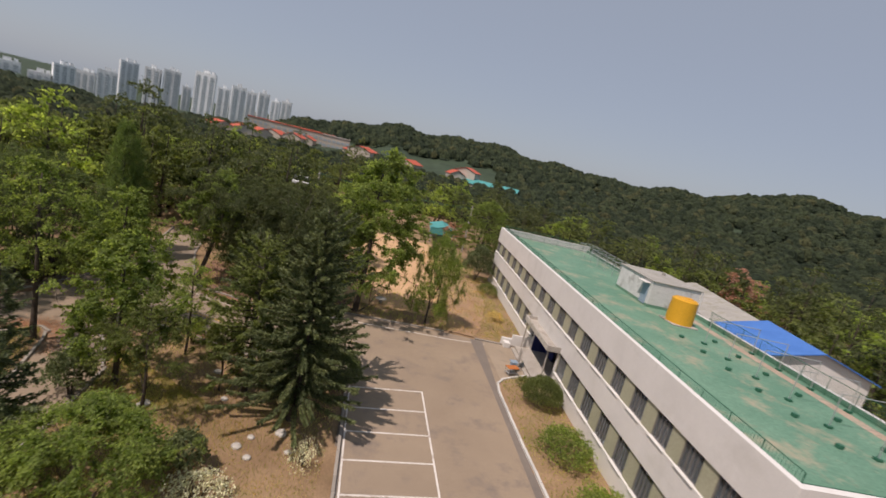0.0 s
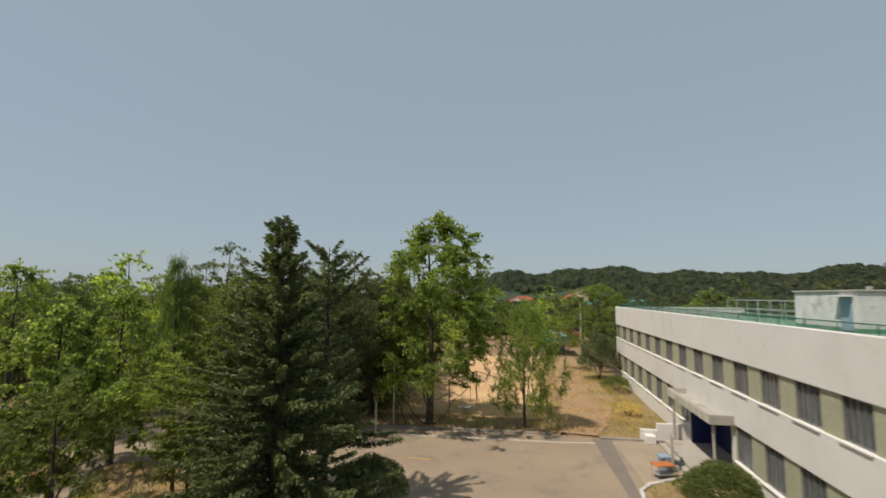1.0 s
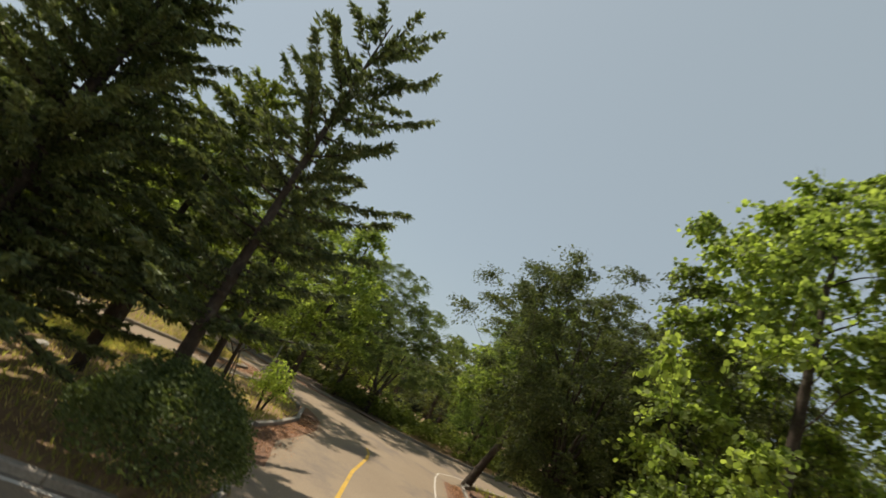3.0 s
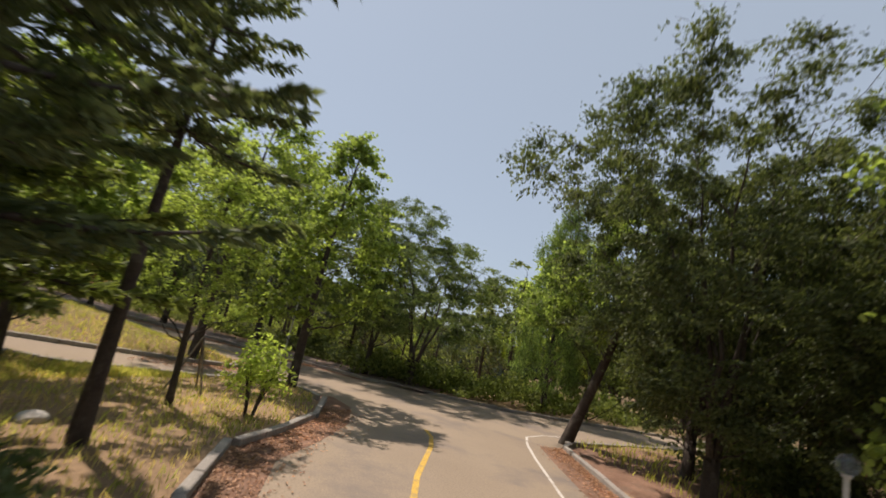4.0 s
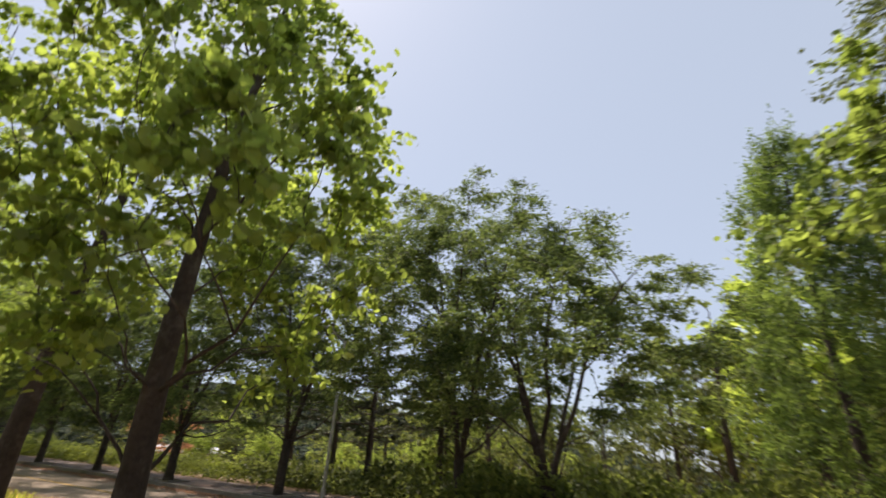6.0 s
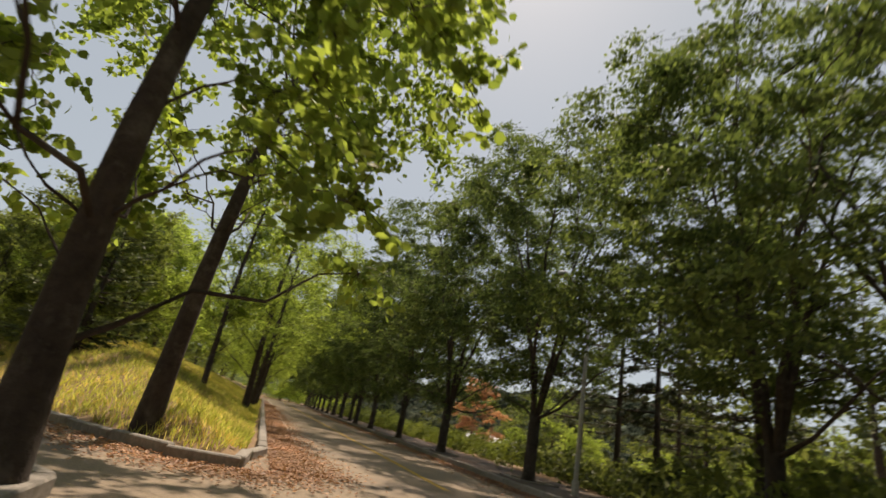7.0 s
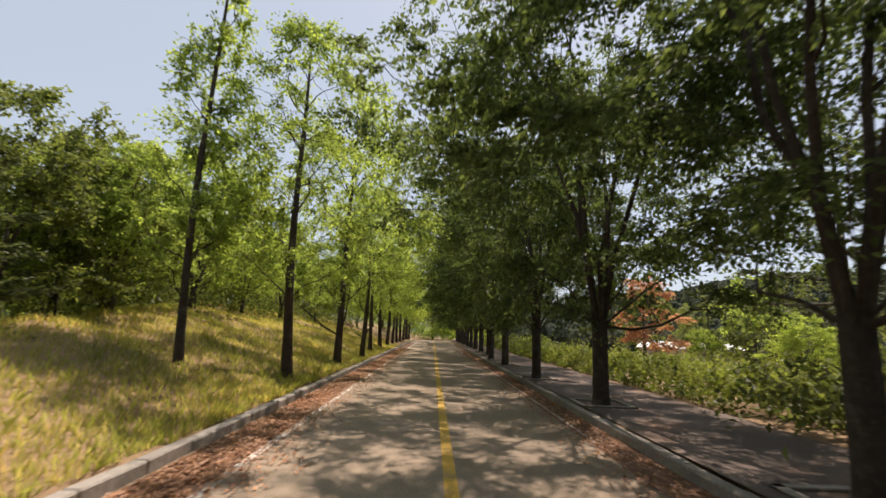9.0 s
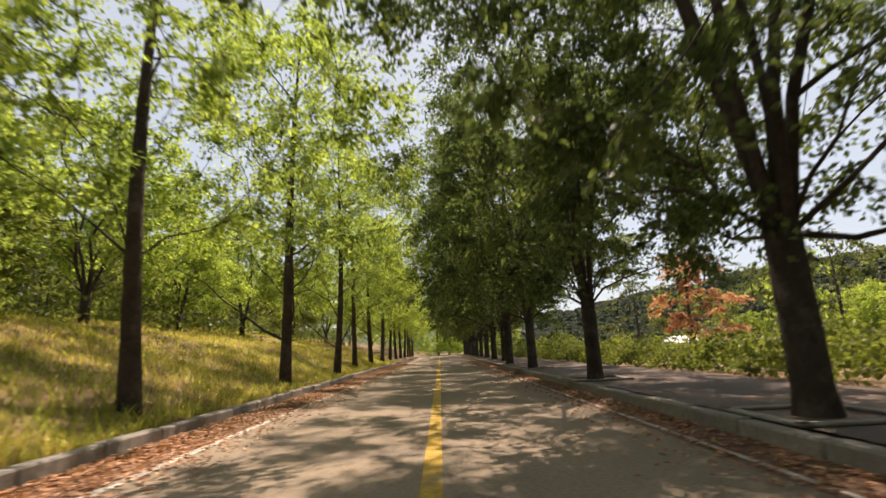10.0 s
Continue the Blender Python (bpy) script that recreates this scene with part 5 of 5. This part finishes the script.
def water_tank():
    t = thing("water_tank", "yellow plastic water tank on the roof", "tank", at=(24.3, 34.6, B_DECK))
    bm = tube(bmesh.new(), (0, 0, 0.1), (0, 0, 2.0), 1.05, 1.0, sides=40)
    ob = part("body", bm, TANK_YELLOW, t)
    part("shoulder", tube(bmesh.new(), (0, 0, 2.0), (0, 0, 2.12), 1.0, 0.8, sides=40), TANK_YELLOW, t)
    part("lid", tube(bmesh.new(), (0.3, 0, 2.1), (0.3, 0, 2.2), 0.32, 0.28, sides=20), TANK_YELLOW, t)
    part("plinth", solid(-1.1, -1.1, 0, 1.1, 1.1, 0.1, 0.02), CONCRETE, t)
    part("outlet_pipe", tube(bmesh.new(), (-1.0, 0.2, 0.25), (-1.5, 0.2, 0.25), 0.05, sides=8), STEEL, t)


water_tank()


def roof_frames():
    """Bare pipe frames standing on blocks along the back of the roof."""
    for k, y in enumerate((17.0, 19.6, 22.2, 24.8, 27.4, 30.0)):
        f = thing("pipe_frame", "bare white pipe frame on small blocks", "frame", "roof pipe frames", at=(23.6, y, B_DECK))
        for x in (0.0, 3.8):
            part("post", tube(bmesh.new(), (x, 0, 0.1), (x, 0, 1.9), 0.028, sides=8), STEEL, f)
            part("block", solid(x - 0.15, -0.15, 0, x + 0.15, 0.15, 0.14, 0.015), GREEN_PAINT, f)
        part("bar", tube(bmesh.new(), (0, 0, 1.9), (3.8, 0, 1.9), 0.025, sides=8), STEEL, f)
        for x, dy in ((-1.6, 0.4), (1.4, 0.9)):
            tagged(part("roof_block", solid(23.6 + x, y + dy, B_DECK, 23.88 + x, y + dy + 0.26, B_DECK + 0.2, 0.02), GREEN_PAINT), "small dark green block on the roof", "block", "roof blocks")
    c = thing("pipe_frame", "long white pipe cage along the far roof back", "frame", at=(25.2, 47.5, B_DECK))
    for k in range(7):
        for x in (0.0, 1.8):
            part("post", tube(bmesh.new(), (x, 2.2 * k, 0), (x, 2.2 * k, 1.7), 0.03, sides=8), STEEL, c)
        part("bar", tube(bmesh.new(), (0, 2.2 * k, 1.7), (1.8, 2.2 * k, 1.7), 0.025, sides=8), STEEL, c)
    for x in (0.0, 1.8):
        for z in (0.9, 1.7):
            part("rail", tube(bmesh.new(), (x, 0, z), (x, 13.2, z), 0.025, sides=8), STEEL, c)


roof_frames()


def gable_house(name, label, x, y, w, l, h, rise, wall, roof, turn=0, z=0.0, windows=0, overhang=0.4):
    b = thing(name, label, "building", at=(x, y, z), turn=turn)
    bm = solid(-w / 2, -l / 2, -1.5, w / 2, l / 2, h)
    vs = [bm.verts.new(p) for p in ((-w / 2, -l / 2, h), (w / 2, -l / 2, h), (0, -l / 2, h + rise), (-w / 2, l / 2, h), (w / 2, l / 2, h), (0, l / 2, h + rise))]
    bm.faces.new((vs[0], vs[1], vs[2])), bm.faces.new((vs[5], vs[4], vs[3]))
    part("wall", bm, wall, b)
    o = overhang
    k = rise / (w / 2)
    for sg in (-1, 1):
        bm = bmesh.new()
        q = [(0, -l / 2 - o, h + rise + 0.02), (sg * (w / 2 + o), -l / 2 - o, h - k * o + 0.02), (sg * (w / 2 + o), l / 2 + o, h - k * o + 0.02), (0, l / 2 + o, h + rise + 0.02)]
        lo = [bm.verts.new(p) for p in q]
        hi = [bm.verts.new((p[0], p[1], p[2] + 0.1)) for p in q]
        bm.faces.new(hi if sg > 0 else hi[::-1]), bm.faces.new(lo[::-1] if sg > 0 else lo)
        for i in range(4):
            bm.faces.new((lo[i], lo[(i + 1) % 4], hi[(i + 1) % 4], hi[i]))
        bmesh.ops.recalc_face_normals(bm, faces=bm.faces)
        part("roof", bm, roof, b)
    for i in range(windows):
        yy = -l / 2 + l * (i + 0.5) / windows
        for sg in (-1, 1):
            part("window", solid(sg * w / 2 - 0.04, yy - 0.5, h * 0.35, sg * w / 2 + 0.04, yy + 0.5, h * 0.75), APARTMENT_GLASS, b)
    return b


gable_house("shed", "long shed with a bright blue sheet roof behind the building", 36.0, 36.0, 8.4, 7.8, 6.5, 1.3, WALL_WHITE, BLUE_ROOF, -12, 0, 3)
gable_house("shed", "long low shed with a weathered grey roof", 38.9, 48.9, 8.0, 17.5, 6.1, 1.2, BEIGE_WALL, GREY_ROOF, -12, 0, 4)

gable_house("shed", "low white-roofed shed down in the valley", -92.0, -12.0, 9.0, 13.0, 4.6, 0.8, BEIGE_WALL, WHITE_ROOF, 32, -4.2, 4)


def teal_shed():
    s = thing("shelter", "open shelter with a teal tarpaulin roof beside the court", "shelter", at=(7.2, 85.0, 0.1))
    for x, y in ((0, 0), (4.2, 0), (0, 6), (4.2, 6)):
        part("post", tube(bmesh.new(), (x, y, 0), (x, y, 2.6), 0.05, sides=8), STEEL, s)
    bm = bmesh.new()
    for i in range(5):
        z = 3.3 - 0.5 * abs(i - 2) / 2 * 1.6
        bm.verts.new((-0.4 + i * 1.25, -0.5, z)), bm.verts.new((-0.4 + i * 1.25, 6.5, z + 0.1))
    bm.verts.ensure_lookup_table()
    for i in range(4):
        bm.faces.new((bm.verts[2 * i], bm.verts[2 * i + 2], bm.verts[2 * i + 3], bm.verts[2 * i + 1]))
    r = part("roof", bm, TEAL_ROOF, s, "sagging teal tarpaulin")
    md = r.modifiers.new("thick", "SOLIDIFY")
    md.thickness = 0.05
    part("curtain", solid(-0.35, -0.45, 1.7, 4.5, -0.4, 2.9), TEAL_ROOF, s)
    part("side_wall", solid(0.1, 5.9, 0, 4.1, 6.0, 2.4), GREY_ROOF, s)


teal_shed()


def court_fence():
    posts = [(-13.0, 46.2), (-9.8, 45.4), (-7.0, 45.0), (-4.2, 44.0), (-0.6, 44.2), (1.0, 48.6), (3.6, 45.0), (6.2, 46.0), (6.6, 52.0), (6.8, 58.0), (7.0, 66.0), (-13.0, 52.0), (-12.0, 60.0)]
    f = thing("court_fence", "rusty pipe fence round the sandy court", "fence")
    for x, y in posts:
        part("post", tube(bmesh.new(), (x, y, 0), (x, y, 2.9), 0.045, sides=8), RUST, f)
    for (x0, y0), (x1, y1) in zip(posts[:8], posts[1:8]):
        part("rail", tube(bmesh.new(), (x0, y0, 2.85), (x1, y1, 2.85), 0.03, sides=6), RUST, f)
    for (x0, y0), (x1, y1) in zip(posts[7:11], posts[8:11]):
        part("rail", tube(bmesh.new(), (x0, y0, 2.85), (x1, y1, 2.85), 0.03, sides=6), RUST, f)
    g = thing("goal_frame", "rusty pipe goal frame on the court", "goal", at=(-6.9, 49.2, 0.2))
    for a, b2 in (((0, 0, 0), (0, 0, 1.9)), ((3.2, 0, 0), (3.2, 0, 1.9)), ((-0.3, 1.0, 0), (0, 0, 1.9)), ((3.5, 1.0, 0), (3.2, 0, 1.9))):
        part("post", tube(bmesh.new(), a, b2, 0.045, sides=8), RUST, g)
    part("crossbar", tube(bmesh.new(), (0, 0, 1.9), (3.2, 0, 1.9), 0.045, sides=8), RUST, g)
    n = thing("goal_frame", "leaning net frame on the court", "goal", at=(0.6, 47.6, 0.2))
    for a, b2 in (((0, 0, 0), (0, 0, 2.3)), ((-1.9, -0.6, 0), (0, 0, 1.6)), ((0.8, 0, 0), (0.2, 0, 2.3))):
        part("post", tube(bmesh.new(), a, b2, 0.02, sides=6), RUST, n)
    d = thing("stone_table", "low round stone table under the trees", "table", at=(0.5, 45.4, 0.15))
    part("top", tube(bmesh.new(), (0, 0, 0.45), (0, 0, 0.55), 0.55, sides=24), STONE, d)
    part("base", tube(bmesh.new(), (0, 0, 0), (0, 0, 0.45), 0.16, 0.2, sides=14), STONE, d)
    p = thing("net_post", "tall pale steel post at the car park edge", "post", at=(-4.25, 41.9, 0.1))
    part("pole", tube(bmesh.new(), (0, 0, 0), (0, 0, 4.4), 0.055, 0.045, sides=10), STEEL, p)
    part("base", tube(bmesh.new(), (0, 0, 0), (0, 0, 0.2), 0.1, sides=10), CONCRETE, p)


court_fence()


def floodlight():
    l = thing("floodlight_mast", "grey mast with two floodlights beside the court", "floodlight", at=(-10.6, 52.0, 0.3))
    part("mast", tube(bmesh.new(), (0, 0, 0), (0, 0, 9.2), 0.12, 0.07, sides=12), STEEL, l)
    part("crossarm", tube(bmesh.new(), (-0.7, 0, 9.0), (0.7, 0, 9.0), 0.04, sides=8), STEEL, l)
    for x in (-0.5, 0.5):
        part("lamp", solid(x - 0.35, -0.3, 9.05, x + 0.35, 0.15, 9.35, 0.04), WORN_WHITE, l)


floodlight()


def street_pole(x, y, h, label):
    l = thing("street_lamp", label, "street lamp", at=(x, y, 0.13))
    part("pole", tube(bmesh.new(), (0, 0, 0), (0, 0, h), 0.06, 0.04, sides=12), STEEL, l)
    part("base", tube(bmesh.new(), (0, 0, 0), (0, 0, 0.35), 0.085, sides=12), STEEL, l)
    part("arm", tube(bmesh.new(), (0, 0, h - 0.05), (0.7, -0.4, h + 0.25), 0.03, sides=8), STEEL, l)
    part("lamp_head", solid(0.55, -0.55, h + 0.2, 1.05, -0.3, h + 0.3, 0.02), STEEL, l)


street_pole(-28.0, 29.9, 5.2, "slim grey street lamp on the avenue pavement")


def globe_lamp():
    l = thing("garden_lamp", "low lamp post with a clear globe beside the road", "lamp", at=(-4.6, 38.9, 0.1))
    part("pole", tube(bmesh.new(), (0, 0, 0), (0, 0, 2.0), 0.04, sides=10), STEEL, l)
    bm = bmesh.new()
    bmesh.ops.create_uvsphere(bm, u_segments=16, v_segments=10, radius=0.16, matrix=Matrix.Translation((0, 0, 2.14)))
    part("globe", bm, GLASS, l)
    part("collar", tube(bmesh.new(), (0, 0, 1.96), (0, 0, 2.02), 0.07, sides=10), STEEL, l)


globe_lamp()


def entrance_things():
    s = thing("sign_board", "grey standing sign board before the entrance", "sign", at=(12.9, 36.3, 0.02), turn=80)
    part("panel", solid(-0.55, -0.03, 0.25, 0.55, 0.03, 1.75, 0.015), CONCRETE, s)
    for x in (-0.5, 0.5):
        part("leg", solid(x - 0.03, -0.25, 0, x + 0.03, 0.25, 0.3, 0.01), STEEL, s)
    b = thing("bin", "blue-grey plastic bin beside the sign", "bin", at=(12.3, 35.6, 0.02), turn=15)
    part("body", tube(bmesh.new(), (0, 0, 0), (0, 0, 0.75), 0.28, 0.36, sides=4), BLUE_DOOR, b)
    part("lid", solid(-0.3, -0.3, 0.75, 0.3, 0.3, 0.83, 0.02), BLUE_DOOR, b)
    t = thing("small_table", "small orange-topped steel table on the apron", "table", at=(12.0, 34.75, 0.02), turn=20)
    part("top", solid(-0.5, -0.35, 0.62, 0.5, 0.35, 0.67, 0.012), ORANGE, t)
    for x in (-0.44, 0.44):
        for y in (-0.3, 0.3):
            part("leg", tube(bmesh.new(), (x, y, 0), (x, y, 0.62), 0.018, sides=6), STEEL, t)
    part("shelf", solid(-0.45, -0.3, 0.2, 0.45, 0.3, 0.225), STEEL, t)


entrance_things()


def stakes(x, y, label):
    s = thing("tree_stake", label, "stake", at=(x, y, ground_z(x, y)))
    for a in ((-0.5, 0.1), (0.35, 0.4), (0.2, -0.5)):
        part("pole", tube(bmesh.new(), (a[0], a[1], 0), (0, 0, 1.4), 0.025, sides=6), BARK_PALE, s)


stakes(-12.8, 28.3, "tripod of poles staking a young tree")
stakes(-26.6, 44.0, "pale poles staking a tree at the junction")


def rocks():
    rng = random.Random(4)
    for k, (x, y) in enumerate(((-7.0, 24.2), (-4.6, 21.3), (-5.0, 20.4), (-4.3, 19.8), (-2.6, 20.6), (-8.4, 27.0), (-10.4, 22.5), (-3.3, 22.0))):
        bm = bmesh.new()
        bmesh.ops.create_icosphere(bm, subdivisions=2, radius=rng.uniform(0.16, 0.34))
        for v in bm.verts:
            v.co *= 1 + 0.35 * noise.noise(v.co * 3 + Vector((k * 3.1, 0, 0)))
            v.co.z *= 0.55
        ob = tagged(part("rock", bm, STONE), "pale weathered rock lying on dry ground", "rock", "loose rocks")
        ob.location = (x, y, ground_z(x, y) + 0.05)


rocks()


def tree_grate(x, y, turn):
    g = thing("tree_surround", "concrete frame round the foot of an avenue tree", "tree surround", "tree surrounds", at=(x, y, 0.14), turn=turn)
    for a in range(4):
        bm = box(bmesh.new(), -0.6, 0.48, 0, 0.6, 0.6, 0.03, 0.008, pose(0, 0, 0, 0, 0, 90 * a))
        part("edging", bm, KERB, g)


for x, y in ZEL_AT[:9]:
    tree_grate(x, y, 59)



def court_floodlight(x, y):
    m = thing("floodlight_mast", "grey steel mast with two floodlights by the court", "floodlight", at=(x, y, 0.1))
    part("mast", tube(bmesh.new(), (0, 0, 0), (0, 0, 9.0), 0.11, 0.06, sides=10), STEEL, m)
    part("crossarm", tube(bmesh.new(), (-0.8, 0, 8.9), (0.8, 0, 8.9), 0.04, sides=8), STEEL, m)
    for dx in (-0.6, 0.6):
        part("lamp_head", box(bmesh.new(), dx - 0.35, -0.35, 8.92, dx + 0.35, 0.2, 9.3, 0.03, pose(0, 0, 0, 8, 0, 0)), WORN_WHITE, m)


court_floodlight(-12.2, 62.0)


def cables():
    pts = [(-14.0, 83.0), (13.0, 82.0)]
    for x, y in pts:
        p = thing("utility_pole", "concrete utility pole beyond the court", "pole", at=(x, y, 0))
        part("pole", tube(bmesh.new(), (0, 0, 0), (0, 0, 8.5), 0.16, 0.1, sides=12), CONCRETE, p)
        part("crossarm", solid(-0.1, -0.8, 7.9, 0.1, 0.8, 8.0), STEEL, p)
    for k, (dy, z) in enumerate(((-0.6, 8.05), (0.0, 8.05), (0.6, 8.05))):
        w = Wood()
        a, b = np.array([-14.0, 83.0 + dy, z]), np.array([13.0, 82.0 + dy, z])
        w.limb(bezier(a, (a + b) / 2 - np.array([0, 0, 1.2]), b, 14), [0.012] * 14, 4)
        ob = w.done("cable", GREEN_PAINT, None)
        tagged(ob, "thin black cable slung between poles", "cable", "overhead cables")


cables()

# ---- the town far off ----
def apartment_tower(x, y, w, h, d, turn, base, label):
    t = thing("apartment_tower", label, "apartment tower", "distant apartment towers", at=(x, y, base), turn=turn)
    part("wall", solid(-w / 2, -d / 2, 0, w / 2, d / 2, h), APARTMENT, t)
    k = max(2, int(w / 7))
    for i in range(k):
        cx = -w / 2 + w * (i + 0.5) / k
        bm = bmesh.new()
        for fl in range(int(h / 3.2) - 1):
            box(bm, cx - w / k * 0.28, -d / 2 - 0.4, 2 + fl * 3.2, cx + w / k * 0.28, -d / 2 + 0.2, 3.9 + fl * 3.2)
        tagged(part("glazing", bm, APARTMENT_GLASS, t), kind="stuff")
    part("lift_house", solid(-w * 0.15, -d * 0.2, h, w * 0.15, d * 0.3, h + 4), APARTMENT, t)
    if w > 20:
        part("lift_house", solid(w * 0.25, -d * 0.2, h, w * 0.4, d * 0.3, h + 3.5), APARTMENT, t)


def town():
    rng = random.Random(9)
    for az, wid, top, back in ((40.5, 2.2, 0.9, 0), (37.6, 1.8, 0.6, 1), (35.4, 1.6, 0.2, 0), (33.8, 1.6, 1.3, 0), (32.2, 1.5, 1.2, 1), (30.6, 1.6, 1.7, 0), (29.0, 1.5, 1.6, 1), (27.0, 1.3, 1.6, 0), (25.4, 1.5, 1.8, 0), (24.0, 0.8, 0.6, 1),
                               (22.4, 1.9, 2.4, 0), (20.6, 1.2, 1.4, 1), (19.2, 1.4, 1.9, 0), (17.9, 1.0, 1.7, 1), (16.7, 1.1, 1.9, 0), (15.4, 0.9, 1.4, 1), (14.3, 1.0, 1.6, 0), (42.8, 2.0, 0.7, 1), (45.5, 2.4, 0.8, 0), (48.5, 2.4, 0.8, 1)):
        r = 780 + 90 * back
        top -= 1.4 if az > 30 else 0.0
        base = -40.0
        w = r * radians(wid)
        h = 16 + r * math.tan(radians(top)) - base
        apartment_tower(-r * math.sin(radians(az)), r * math.cos(radians(az)), w, h, 13, az + rng.uniform(-12, 12), base, "pale high-rise apartment slab in the distance" if wid > 1.2 else "slender pale apartment tower in the distance")
    for az, el, r, w, l in ((18.2, -2.6, 260, 11, 16), (16.6, -2.6, 270, 9, 11), (11.6, -2.2, 300, 9, 14), (6.0, -2.3, 290, 13, 11), (-0.4, -2.3, 270, 11, 10), (-7.4, -1.7, 250, 11, 10), (0.8, -2.8, 266, 9, 8), (-6.0, -2.3, 246, 8, 8), (19.4, -3.0, 262, 10, 12), (15.0, -2.4, 290, 12, 9), (12.9, -2.3, 275, 10, 10), (5.2, -2.1, 262, 13, 12), (3.2, -2.8, 280, 9, 9), (20.6, -2.7, 285, 12, 10)):
        x, y = -r * math.sin(radians(az)), r * math.cos(radians(az))
        top = 16 + r * math.tan(radians(el)) + 4.0
        gable_house("house", "house with a red tiled roof among the trees", x, y, w, l, 5.0, 2.0, BEIGE_WALL, RED_TILE, az + rng.uniform(-40, 40), top - 7.0, 2)
    for az, r, w in ((10.4, 320, 20), (8.4, 305, 16), (13.8, 335, 22), (11.8, 350, 18), (16.4, 360, 20)):
        x, y = -r * math.sin(radians(az)), r * math.cos(radians(az))
        t = thing("apartment_block", "low beige apartment block among the trees", "apartment block", at=(x, y, -6), turn=az)
        part("wall", solid(-w / 2, -5, 0, w / 2, 5, 17), BEIGE_WALL, t)
        part("roof", solid(-w / 2 - 0.3, -5.3, 17, w / 2 + 0.3, 5.3, 17.5), RED_TILE if az > 9 else GREY_ROOF, t)
        for fl in range(4):
            for i in range(6):
                cx = -w / 2 + w * (i + 0.5) / 6
                part("window", solid(cx - 1.0, -5.1, 4.5 + fl * 3, cx + 1.0, -4.9, 6.0 + fl * 3), APARTMENT_GLASS, t)
    gable_house("hall", "hall with a green sheet roof beyond the court", -2.0 + 250 * math.sin(radians(10.5)), 245 * math.cos(radians(10.5)), 16, 30, 5.0, 2.2, BEIGE_WALL, TEAL_ROOF, 70, 0.5, 4)


town()
